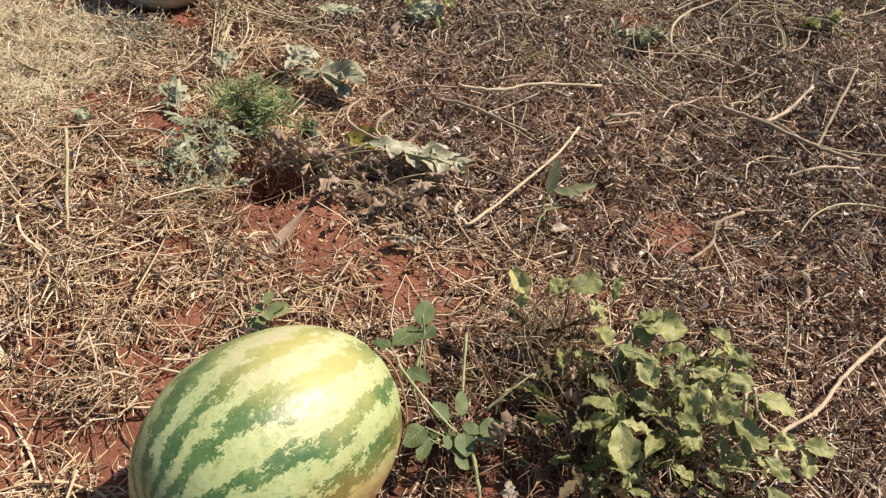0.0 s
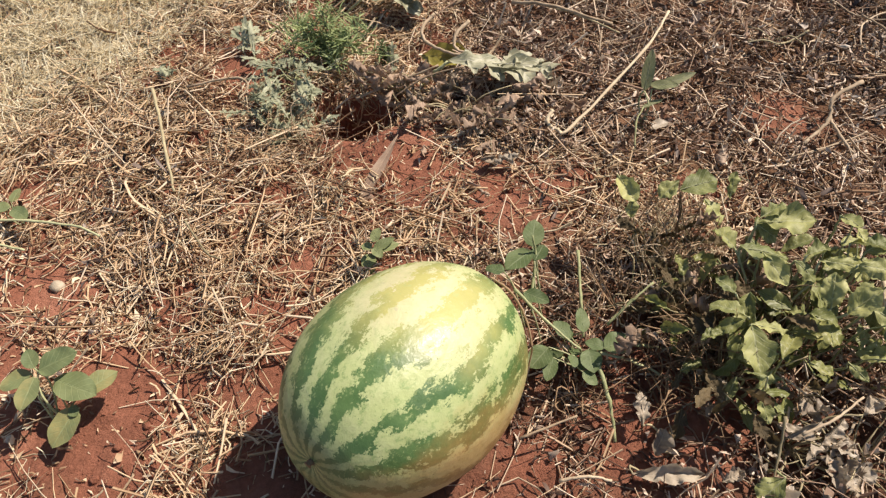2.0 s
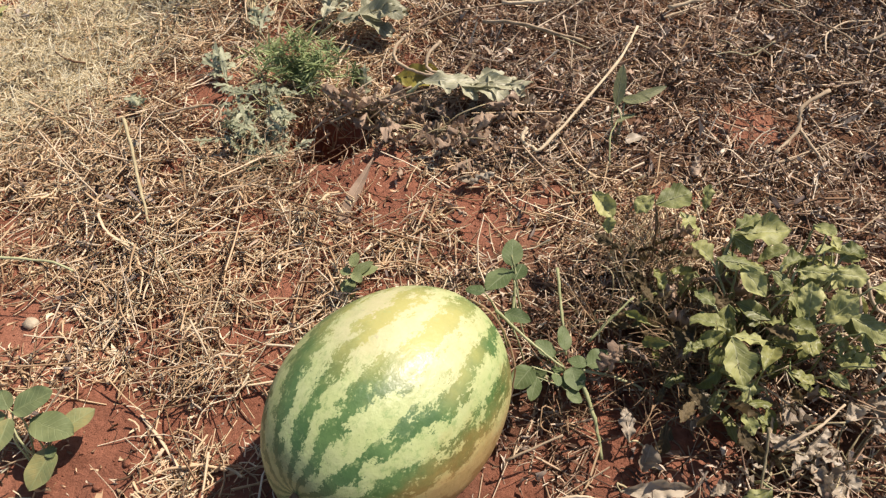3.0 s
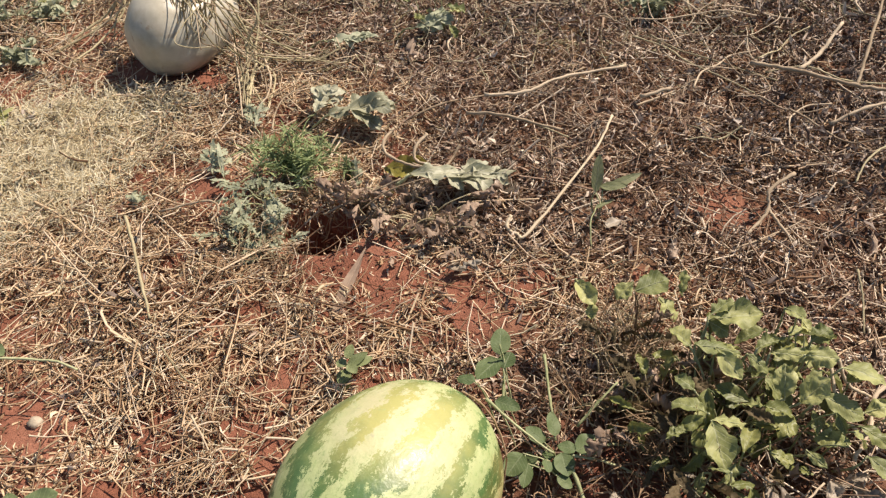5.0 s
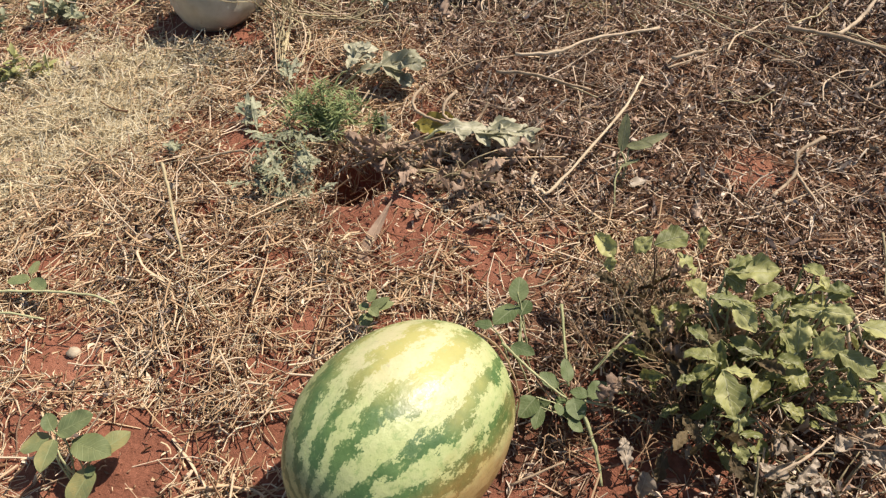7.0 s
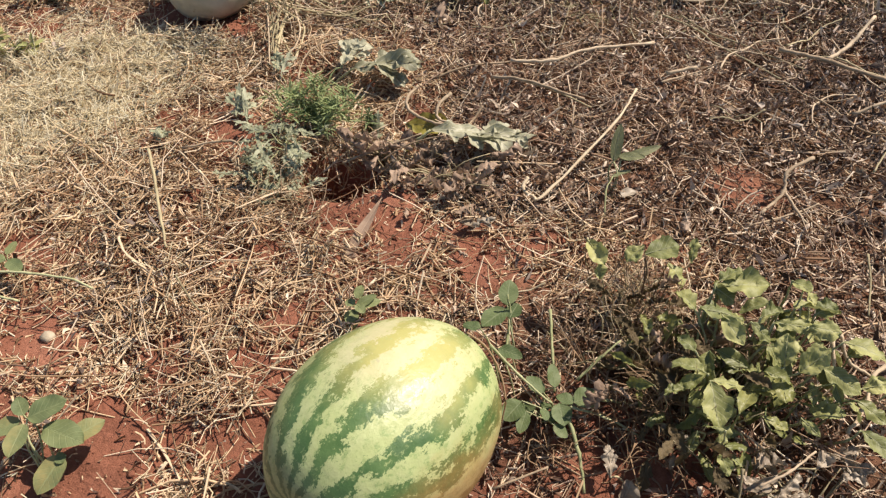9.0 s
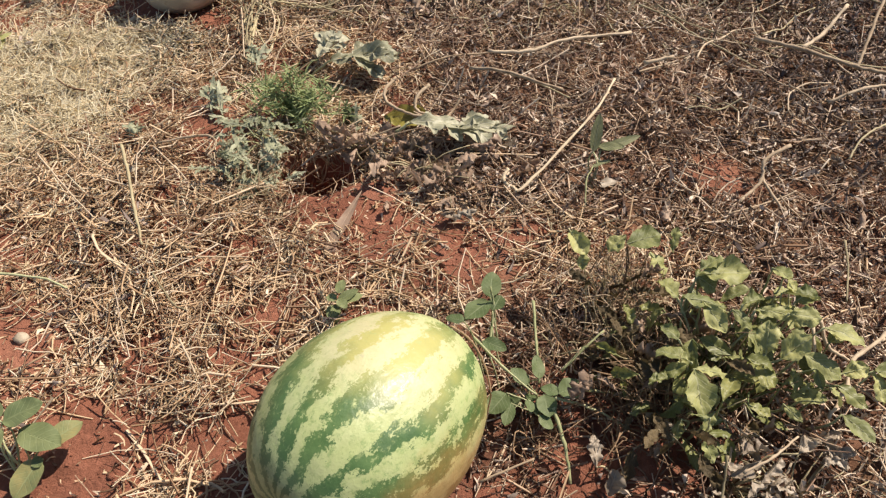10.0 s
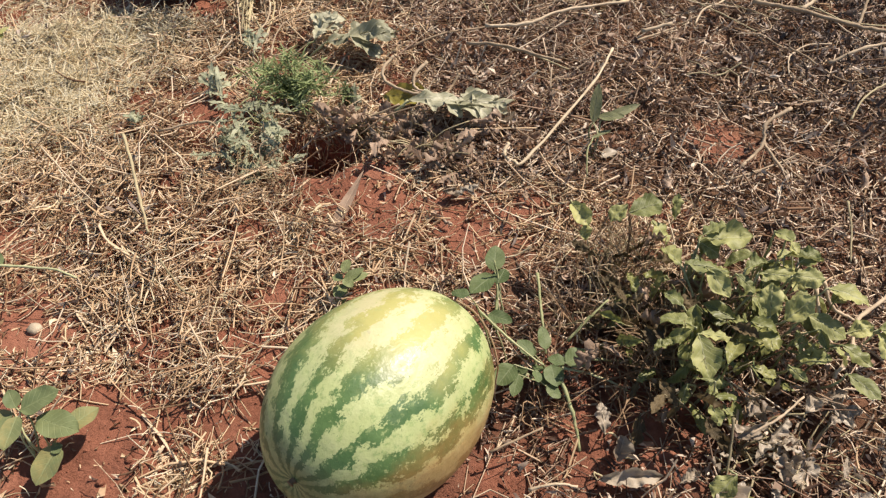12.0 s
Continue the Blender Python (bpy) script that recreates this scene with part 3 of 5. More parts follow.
def spline(points, steps):
    """Points on a smooth curve through the given ones."""
    p = [Vector(q) for q in points]
    p = [2 * p[0] - p[1]] + p + [2 * p[-1] - p[-2]]
    out = []
    for i in range(1, len(p) - 2):
        for k in range(steps):
            t = k / steps
            out.append(0.5 * (2 * p[i] + (p[i + 1] - p[i - 1]) * t + (2 * p[i - 1] - 5 * p[i] + 4 * p[i + 1] - p[i + 2]) * t * t
                              + (3 * p[i] - p[i - 1] - 3 * p[i + 1] + p[i + 2]) * t ** 3))
    return out + [p[-2]]


def tube(name, points, radius, material, steps=6, sides=7, taper=0.55, knots=0.12, seed=0, origin=(0, 0, 0)):
    """A stem of uneven girth along a smooth curve, closed at both ends."""
    rng = random.Random(seed)
    path = [q - Vector(origin) for q in spline(points, steps)]
    verts, faces = [], []
    ref = Vector((0.13, 0.27, 0.95))
    for i, q in enumerate(path):
        t = (path[min(i + 1, len(path) - 1)] - path[max(i - 1, 0)]).normalized()
        u = t.cross(ref).normalized()
        v = t.cross(u)
        f = i / (len(path) - 1)
        r = radius * (1 - (1 - taper) * f) * (1 + rng.uniform(-knots, knots)) * (1.25 if i % steps == 0 else 1)
        q = q + (u * rng.uniform(-1, 1) + v * rng.uniform(-1, 1)) * radius * 0.3
        for j in range(sides):
            w = 2 * math.pi * j / sides
            verts.append(q + (u * math.cos(w) + v * math.sin(w)) * r)
    for i in range(len(path) - 1):
        for j in range(sides):
            faces.append((i * sides + j, i * sides + (j + 1) % sides, (i + 1) * sides + (j + 1) % sides, (i + 1) * sides + j))
    faces.append(tuple(range(sides))[::-1])
    faces.append(tuple((len(path) - 1) * sides + j for j in range(sides)))
    return mesh_of(name, verts, faces, material)


FLOW = []                                                   # for each point of the leaf in the making: how far along it is, how far from the midrib


def veined(me):
    """Stores the course of the leaf in the mesh for its veins."""
    for k, name in enumerate(("leaf_along", "leaf_across")):
        me.attributes.new(name, "FLOAT", "POINT").data.foreach_set("value", np.array([q[k] for q in FLOW], np.float32))
    return me


def blade(verts, faces, m, length, width, rng, curl=0.4, bend=0.3, wave=0.05, teeth=0.0, widest=0.45, fold=0.25, ns=9, nu=6):
    """Adds one leaf blade along +x from its base: outline, folded midrib, cupped and ruffled sheet."""
    off = len(verts)
    ph = rng.uniform(0, 6.28)
    for i in range(ns):
        s = i / (ns - 1)
        w = width * 0.5 * max(0.03, (math.sin(math.pi * s ** (math.log(0.5) / math.log(widest))) ** 0.6))
        for j in range(nu + 1):
            u = 2 * j / nu - 1
            e = abs(u)
            ww = w * (1 + (teeth * (rng.random() - 0.5) if e > 0.9 else 0))
            a = curl * u
            x = length * (s + (teeth * 0.05 * (rng.random() - 0.5) if e > 0.9 else 0))
            y = ww * u * math.cos(a * 0.7)
            z = ww * (fold * e + e * math.sin(abs(a)) * 0.7) - bend * length * s * s + wave * width * e * math.sin(ph + s * 11 + u * 2) + wave * width * 0.3 * (rng.random() - 0.5)
            verts.append(m @ Vector((x, y, z)))
            FLOW.append((s, e))
    for i in range(ns - 1):
        for j in range(nu):
            k = off + i * (nu + 1) + j
            faces.append((k, k + nu + 1, k + nu + 2, k + 1))


def rib(verts, faces, m, length, r, bend):
    """The raised midrib under a blade."""
    off = len(verts)
    for i in range(6):
        s = i / 5 * 0.95
        for y, z in ((-1, -0.2), (0, -1.2), (1, -0.2), (0, 0.8)):
            verts.append(m @ Vector((length * s, y * r * (1 - 0.7 * s), z * r * (1 - 0.7 * s) - bend * length * s * s)))
            FLOW.append((s, 0))
    for i in range(5):
        for j in range(4):
            faces.append((off + i * 4 + j, off + i * 4 + (j + 1) % 4, off + i * 4 + 4 + (j + 1) % 4, off + i * 4 + 4 + j))


def sheet(verts, faces, length, width, rng, lobes, depth, sweep, ruffle, bend, fold, curl=0.3, ns=26, nu=8):
    """Adds a whole leaf along +x: two uneven rows of rounded lobes swept forward, a folded midrib, a ruffled surface."""
    off = len(verts)
    ph = [rng.uniform(-0.12, 0.12), rng.uniform(-0.12, 0.12)]
    shift = Vector((rng.uniform(-50, 50), rng.uniform(-50, 50), 0))
    peak = math.log(0.5) / math.log(rng.uniform(0.42, 0.56))
    for i in range(ns):
        s = i / (ns - 1)
        env = max(0.03, math.sin(math.pi * s ** peak)) ** 0.75
        for j in range(nu + 1):
            u = 2 * j / nu - 1
            e = abs(u)
            lobe = 1 - depth + depth * abs(math.sin(math.pi * (lobes * s + ph[u > 0]))) ** 0.5
            w = width * 0.5 * env * lobe * (1 + (rng.uniform(-0.07, 0.07) if e > 0.9 else 0))
            x = length * s + sweep * e * w * (1 - 0.5 * s)
            y = w * u * math.cos(curl * e)
            q = Vector((x, y, 0)) * (2.6 / width) + shift
            z = w * e * (fold + math.sin(curl * e)) - bend * length * s * s + ruffle * width * noise.noise(q) * (0.3 + e) + 0.4 * ruffle * width * noise.noise(q * 2.7)
            verts.append(Vector((x, y, z)))
            FLOW.append((s, e))
    for i in range(ns - 1):
        for j in range(nu):
            k = off + i * (nu + 1) + j
            faces.append((k, k + nu + 1, k + nu + 2, k + 1))


def pinnate(verts, faces, length, width, rng, pairs=4):
    """Adds a melon leaf along +x: a narrow middle blade and pairs of deep side lobes, each cut again, the whole sheet buckled."""
    off = len(verts)
    blade(verts, faces, Matrix.Identity(4), length, width * 0.20, rng, 0.2, 0.06, 0.08, 0.2, 0.55, 0.1, 11, 4)
    for k in range(pairs):
        for side in (-1, 1):
            s = 0.10 + 0.62 * k / (pairs - 1) + rng.uniform(-0.04, 0.04)
            reach = width * (0.36, 0.52, 0.46, 0.30)[k % 4] * rng.uniform(0.8, 1.2)
            m = pose(length * s, 0, -0.06 * length * s * s, 0, rng.uniform(-8, 22), side * rng.uniform(38, 62))
            blade(verts, faces, m, reach, reach * rng.uniform(0.28, 0.4), rng, 0.2, rng.uniform(0, 0.3), 0.08, 0.2, 0.6, 0.1, 7, 4)
            for j in (-1, 1):
                q = m @ pose(reach * rng.uniform(0.3, 0.5), 0, 0, 0, rng.uniform(-10, 15), j * rng.uniform(35, 55))
                blade(verts, faces, q, reach * rng.uniform(0.32, 0.48), reach * 0.2, rng, 0.2, 0.1, 0.08, 0.2, 0.6, 0.1, 5, 2)
    shift = Vector((rng.uniform(-50, 50), rng.uniform(-50, 50), 0))
    for i in range(off, len(verts)):
        q = Vector((verts[i][0], verts[i][1], 0)) * (2.2 / width) + shift
        verts[i] = verts[i] + Vector((0, 0, 0.22 * width * noise.noise(q) + 0.08 * width * noise.noise(q * 3)))


def cut_leaf(verts, faces, length, width, rng):
    """A drying melon leaf: a narrow crumpled middle and five pairs of blunt side lobes that point forward, with uneven gaps."""
    off = len(verts)
    blade(verts, faces, Matrix.Identity(4), length, width * 0.62, rng, 0.25, 0.05, 0.12, 0.25, 0.5, 0.12, 22, 6)
    for k in range(5):
        for side in (-1, 1):
            s = 0.14 + 0.155 * k + rng.uniform(-0.035, 0.035)
            reach = width * (0.50, 0.80, 0.98, 0.84, 0.58)[k] * rng.uniform(0.8, 1.15)
            m = pose(length * s, 0, 0, rng.uniform(-14, 14), rng.uniform(-6, 16), side * rng.uniform(38, 58))
            blade(verts, faces, m, reach, reach * rng.uniform(0.40, 0.55), rng, 0.2, rng.uniform(0, 0.35), 0.14, 0.3, 0.62, 0.2, 9, 4)
            q = m @ pose(reach * rng.uniform(0.35, 0.5), 0, 0, 0, rng.uniform(-10, 15), side * rng.uniform(-50, -30))
            blade(verts, faces, q, reach * rng.uniform(0.42, 0.58), reach * 0.26, rng, 0.2, 0.15, 0.1, 0.2, 0.6, 0.15, 6, 4)
    shift = Vector((rng.uniform(-50, 50), rng.uniform(-50, 50), 0))
    for i in range(off, len(verts)):
        q = Vector((verts[i][0], verts[i][1], 0)) * (1.6 / width) + shift
        verts[i] = verts[i] + Vector((0, 0, 0.26 * width * noise.noise(q) + 0.10 * width * noise.noise(q * 2.7)))


def leaf_mesh(name, kind, length, width, material, seed):
    """kind: oval, plain and flat (smooth edges), wavy, broad (shallow lobes), cut and pinnate (deep lobes), ragged (shrunken, curled and torn)."""
    rng = random.Random(seed)
    verts, faces = [], []
    FLOW.clear()
    flat = Matrix.Identity(4)
    b = rng.uniform(0.0, 0.3)
    if kind == "oval":
        blade(verts, faces, flat, length, width, rng, rng.uniform(0.1, 0.6), b, 0.06, 0.06, 0.42, ns=12, nu=8)
        rib(verts, faces, flat, length, 0.0009, b)
    elif kind == "flat":
        blade(verts, faces, flat, length, width, rng, 0.1, 0.02, 0.05, 0.1, 0.6, 0.06, ns=14, nu=8)
        rib(verts, faces, flat, length, 0.0008, 0.02)
    elif kind == "broad":
        b = rng.uniform(-0.05, 0.5)
        sheet(verts, faces, length, width, rng, rng.choice((2, 3, 3)), rng.uniform(0.45, 0.72), 0.6, rng.uniform(0.25, 0.5), b, rng.uniform(-0.1, 0.45), rng.uniform(-0.3, 0.8))
        rib(verts, faces, flat, length, 0.0011, b)
    elif kind == "wavy":
        b = rng.uniform(0.0, 0.35)
        sheet(verts, faces, length, width, rng, rng.choice((1, 2, 2)), rng.uniform(0.10, 0.38), 0.3, rng.uniform(0.16, 0.32), b, rng.uniform(-0.05, 0.3), rng.uniform(-0.2, 0.5), 18, 8)
        rib(verts, faces, flat, length, 0.0010, b)
    elif kind == "plain":
        b = rng.uniform(0.0, 0.15)
        blade(verts, faces, flat, length, width, rng, rng.uniform(0.02, 0.2), b, 0.04, 0.02, 0.45, 0.06, 12, 8)
        rib(verts, faces, flat, length, 0.0007, b)
    elif kind == "pinnate":
        pinnate(verts, faces, length, width, rng)
        rib(verts, faces, flat, length, 0.0011, 0.1)
    elif kind == "cut":
        cut_leaf(verts, faces, length, width, rng)
        rib(verts, faces, flat, length, 0.0016, 0.04)
    else:
        b = rng.uniform(-0.2, 0.5)
        sheet(verts, faces, length, width * 1.5, rng, 3, 0.7, 0.5, rng.uniform(0.4, 0.7), b, rng.uniform(-0.3, 0.6), rng.uniform(0.9, 1.9) * rng.choice((-1, 1)), 18, 6)
    return veined(mesh_of(name, verts, faces, material))


def leaf_pose(base, tip, roll=0.0):
    """Base and direction of a leaf; its upper side as nearly upward as the direction lets it."""
    x = (Vector(tip) - Vector(base)).normalized()
    z = Vector((0, 0, 1))
    y = z.cross(x).normalized()
    z = x.cross(y)
    m = Matrix((x, y, z)).transposed().to_4x4()
    return Matrix.Translation(base) @ m @ pose(0, 0, 0, roll)


def on_ground(x, y):
    return float(ground_height(x, y))


def plant(name, base, rows, kind, material, stem_material, label, category, seed, stem_r=0.0018, join=None, stretch=1.0, group=""):
    """A plant: an empty at its foot, leaves at their places, each on a stalk that rises from the foot (or from join)."""
    foot = Vector((base[0], base[1], on_ground(base[0], base[1])))
    root = new(name)
    root.location = foot
    tagged(root, label, category, group)
    rng = random.Random(seed)
    for i, (bx, by, bz, tx, ty, tz, w, roll) in enumerate(rows):
        b, t = Vector((bx, by, bz)), Vector((tx, ty, tz))
        length = max((t - b).length, w * 0.8) * stretch
        me = leaf_mesh("leaf", kind, length, w, material, seed * 100 + i)
        part("leaf", me, root, "", Matrix.Translation(-foot) @ leaf_pose(b, t, roll))
        if stem_r > 0:
            start = foot + Vector((rng.uniform(-0.01, 0.01), rng.uniform(-0.01, 0.01), -0.004)) if join is None else Vector(join) + Vector((rng.uniform(-0.006, 0.006), rng.uniform(-0.006, 0.006), rng.uniform(-0.01, 0.01)))
            if join is None and (b - start).length > 0.11:      # a leaf of a trailing shoot: its own short stalk from the ground
                back = (start - b).to_2d().normalized() * rng.uniform(0.02, 0.045)
                start = Vector((b.x + back.x, b.y + back.y, on_ground(b.x + back.x, b.y + back.y) - 0.003))
            mid = start.lerp(b, 0.55) + Vector((rng.uniform(-0.012, 0.012), rng.uniform(-0.012, 0.012), 0.25 * (b - start).length * 0.5))
            mid.z = max(mid.z, on_ground(mid.x, mid.y) + 0.004)
            part("stalk", tube("stalk", (start, mid, b), stem_r, stem_material, 5, 6, 0.6, 0.12, seed + i, foot), root)
    return root


# ---- the striped watermelon ----
def ovoid(a, b, blunt, nu=72, nv=96, lump=0.0, seed=0):
    """A melon body along x with poles slightly dimpled and faint flat facets between its ribs."""
    verts = []
    for i in range(nu + 1):
        t = math.pi * i / nu
        cx = -math.cos(t)
        r = math.sin(t) ** 0.94 * (1 + blunt * cx)
        dimple = 0.03 * a * math.exp(-(r / 0.12) ** 2)
        for j in range(nv):
            w = 2 * math.pi * j / nv
            k = 1 + 0.004 * math.cos(13 * w) * r + lump * noise.noise(Vector((cx * 1.5 + seed, r * math.cos(w) * 1.5, r * math.sin(w) * 1.5)))
            verts.append((cx * (a - dimple), b * r * k * math.cos(w), b * r * k * math.sin(w)))
    faces = [(i * nv + j, i * nv + (j + 1) % nv, (i + 1) * nv + (j + 1) % nv, (i + 1) * nv + j) for i in range(nu) for j in range(nv)]
    bm = bmesh.new()
    vs = [bm.verts.new(v) for v in verts]
    for f in faces:
        bm.faces.new([vs[k] for k in f])
    bmesh.ops.remove_doubles(bm, verts=bm.verts, dist=1e-6)
    bmesh.ops.recalc_face_normals(bm, faces=bm.faces)
    return bm


melon = new("watermelon")
tagged(melon, "large striped green watermelon with a yellow flank on red soil", "watermelon")
melon.matrix_basis = pose(-0.1543, 0.4266, 0.1195, 0, 0, 58.4) @ pose(0, 0, 0, 0, 18.9, 0)
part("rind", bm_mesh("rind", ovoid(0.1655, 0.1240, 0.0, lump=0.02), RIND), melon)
part("tendril", tube("tendril", [melon.matrix_basis.inverted() @ Vector(q) for q in ((-0.066, 0.546, 0.155), (-0.044, 0.535, 0.148), (-0.026, 0.517, 0.130), (-0.013, 0.490, 0.098), (-0.018, 0.468, 0.050))], 0.0016, BROWNTWIG, 6, 7, 0.6, 0.2, 3), melon, "dry brown tendril against the rind")
part("blossom_scar", tube("blossom_scar", ((-0.1665, 0, 0), (-0.1615, 0.0, 0.001), (-0.157, 0, 0)), 0.0035, BROWNTWIG, 3, 8, 0.8), melon, "small dry brown blossom scar")
part("stem_stub", tube("stem_stub", ((0.155, 0, 0), (0.173, 0.002, 0.004), (0.188, 0.01, 0.004), (0.20, 0.03, 0.006)), 0.0042, GREENSTEM, 5, 8, 0.8), melon, "short curved green-brown stem")

# ---- the cream melon ----
pale = new("cream_melon")
tagged(pale, "cream-white melon half buried under dry vines", "melon")
pale.matrix_basis = pose(-0.738, 1.660, 0.090, 0, 0, 48)
part("rind", bm_mesh("rind", ovoid(0.145, 0.102, -0.27, lump=0.11, seed=4), CREAM), pale)
part("stem_stub", tube("stem_stub", ((0.140, 0, 0), (0.16, 0.0, 0.01), (0.18, 0.008, 0.02)), 0.005, VINE, 4, 8, 0.8), pale)

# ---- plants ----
# darker olive copy of CITRON: shade inside the vine put into the leaf colour
SHADECITRON = leaf_mat("shaded_olive_leaf", [(0.25, (0.09, 0.105, 0.03)), (0.5, (0.21, 0.22, 0.07)), (0.8, (0.34, 0.32, 0.105)), (0.95, (0.40, 0.33, 0.11))], (0.3, 0.32, 0.15))
# leaf base, leaf tip, width, roll
CIT = [
    (0.102, 0.755, 0.125, 0.123, 0.713, 0.120, 0.027, 15),
    (0.121, 0.716, 0.120, 0.121, 0.700, 0.100, 0.016, -10),
    (0.184, 0.740, 0.130, 0.160, 0.721, 0.125, 0.025, 10),
    (0.183, 0.723, 0.130, 0.226, 0.734, 0.140, 0.039, 8),
    (0.220, 0.726, 0.110, 0.242, 0.699, 0.100, 0.031, -20),
    (0.254, 0.727, 0.110, 0.256, 0.745, 0.140, 0.018, 30),
    (0.270, 0.659, 0.140, 0.338, 0.661, 0.150, 0.045, 6),
    (0.272, 0.665, 0.140, 0.305, 0.685, 0.150, 0.028, -25),
    (0.269, 0.656, 0.140, 0.300, 0.645, 0.125, 0.026, 30),
    (0.236, 0.616, 0.140, 0.216, 0.644, 0.145, 0.032, 10),
    (0.241, 0.616, 0.140, 0.298, 0.614, 0.145, 0.033, -12),
    (0.268, 0.612, 0.140, 0.292, 0.572, 0.130, 0.027, 25),
    (0.325, 0.616, 0.130, 0.351, 0.626, 0.140, 0.026, -10),
    (0.339, 0.608, 0.130, 0.395, 0.602, 0.130, 0.021, 35),
    (0.312, 0.611, 0.125, 0.335, 0.588, 0.120, 0.019, 10),
    (0.376, 0.675, 0.140, 0.392, 0.652, 0.150, 0.024, 0),
]
CIT += [
    (0.389, 0.662, 0.140, 0.403, 0.641, 0.130, 0.022, -20),
    (0.397, 0.625, 0.130, 0.423, 0.638, 0.140, 0.030, 10),
    (0.229, 0.554, 0.130, 0.211, 0.576, 0.135, 0.021, 0),
    (0.239, 0.520, 0.130, 0.204, 0.546, 0.130, 0.030, 10),
    (0.243, 0.514, 0.125, 0.281, 0.508, 0.125, 0.024, -15),
    (0.240, 0.509, 0.130, 0.246, 0.454, 0.115, 0.038, 0),
    (0.345, 0.550, 0.110, 0.347, 0.579, 0.140, 0.031, -20),
    (0.363, 0.544, 0.110, 0.393, 0.558, 0.140, 0.036, 15),
    (0.321, 0.527, 0.090, 0.306, 0.541, 0.130, 0.019, 30),
    (0.252, 0.448, 0.080, 0.264, 0.421, 0.060, 0.024, 0),
    (0.268, 0.473, 0.090, 0.251, 0.451, 0.080, 0.018, -30),
    (0.273, 0.360, 0.050, 0.244, 0.337, 0.040, 0.034, 10),
    (0.334, 0.590, 0.110, 0.352, 0.553, 0.090, 0.026, -30),
    (0.383, 0.603, 0.130, 0.421, 0.596, 0.130, 0.030, 20),
]
CIT += [
    (0.444, 0.494, 0.060, 0.469, 0.458, 0.070, 0.030, 0),
    (0.458, 0.551, 0.070, 0.490, 0.556, 0.080, 0.028, 20),
    (0.425, 0.585, 0.125, 0.470, 0.565, 0.130, 0.036, -10),
    (0.400, 0.560, 0.100, 0.440, 0.530, 0.100, 0.034, 15),
    (0.508, 0.563, 0.060, 0.549, 0.561, 0.065, 0.030, 10),
    (0.508, 0.563, 0.060, 0.519, 0.523, 0.050, 0.028, -15),
]
WIT = [
    (0.109, 0.366, 0.020, 0.190, 0.367, 0.030, 0.032, 25),
    (0.137, 0.392, 0.020, 0.147, 0.408, 0.050, 0.030, 30),
    (0.125, 0.423, 0.030, 0.125, 0.459, 0.050, 0.022, 10),
    (0.285, 0.413, 0.040, 0.325, 0.420, 0.060, 0.025, 40),
    (0.335, 0.420, 0.030, 0.362, 0.390, 0.040, 0.025, -30),
    (0.337, 0.399, 0.030, 0.335, 0.355, 0.040, 0.030, 20),
    (0.352, 0.398, 0.020, 0.378, 0.368, 0.030, 0.030, 50),
    (0.258, 0.354, 0.030, 0.265, 0.327, 0.050, 0.050, 0),
    (0.307, 0.438, 0.050, 0.338, 0.450, 0.060, 0.025, -40),
    (0.367, 0.358, 0.020, 0.338, 0.368, 0.040, 0.030, 20),
    (0.212, 0.362, 0.020, 0.236, 0.373, 0.030, 0.020, 0),
    (0.378, 0.442, 0.050, 0.397, 0.460, 0.060, 0.030, 0),
]
HRT = [
    (-0.014, 0.640, 0.100, -0.010, 0.690, 0.115, 0.034, 0),
    (-0.010, 0.620, 0.095, 0.004, 0.655, 0.100, 0.030, -10),
    (-0.016, 0.636, 0.095, -0.058, 0.598, 0.095, 0.040, 8),
    (-0.050, 0.600, 0.095, -0.082, 0.612, 0.095, 0.026, 15),
    (-0.024, 0.575, 0.085, 0.018, 0.556, 0.090, 0.026, 0),
    (0.010, 0.512, 0.055, -0.018, 0.478, 0.050, 0.040, 0),
    (0.016, 0.500, 0.050, 0.006, 0.462, 0.045, 0.024, 0),
    (0.060, 0.512, 0.055, 0.068, 0.474, 0.050, 0.036, 0),
    (0.080, 0.514, 0.055, 0.122, 0.532, 0.062, 0.042, 0),
    (0.055, 0.536, 0.055, 0.050, 0.574, 0.070, 0.026, 20),
    (0.040, 0.530, 0.050, 0.012, 0.552, 0.065, 0.028, 0),
    (0.062, 0.512, 0.050, 0.046, 0.480, 0.045, 0.022, 0),
]
NIG = [
    (-0.641, 0.434, 0.070, -0.595, 0.459, 0.080, 0.040, 0),
    (-0.648, 0.437, 0.070, -0.664, 0.459, 0.080, 0.022, 0),
    (-0.642, 0.425, 0.070, -0.639, 0.377, 0.070, 0.030, 0),
    (-0.655, 0.434, 0.060, -0.690, 0.412, 0.060, 0.030, 0),
    (-0.621, 0.428, 0.060, -0.559, 0.411, 0.060, 0.040, 0),
    (-0.582, 0.415, 0.050, -0.552, 0.453, 0.050, 0.034, 0),
    (-0.589, 0.399, 0.040, -0.607, 0.349, 0.030, 0.040, 0),
    (-0.585, 0.400, 0.040, -0.596, 0.389, 0.040, 0.018, 0),
]
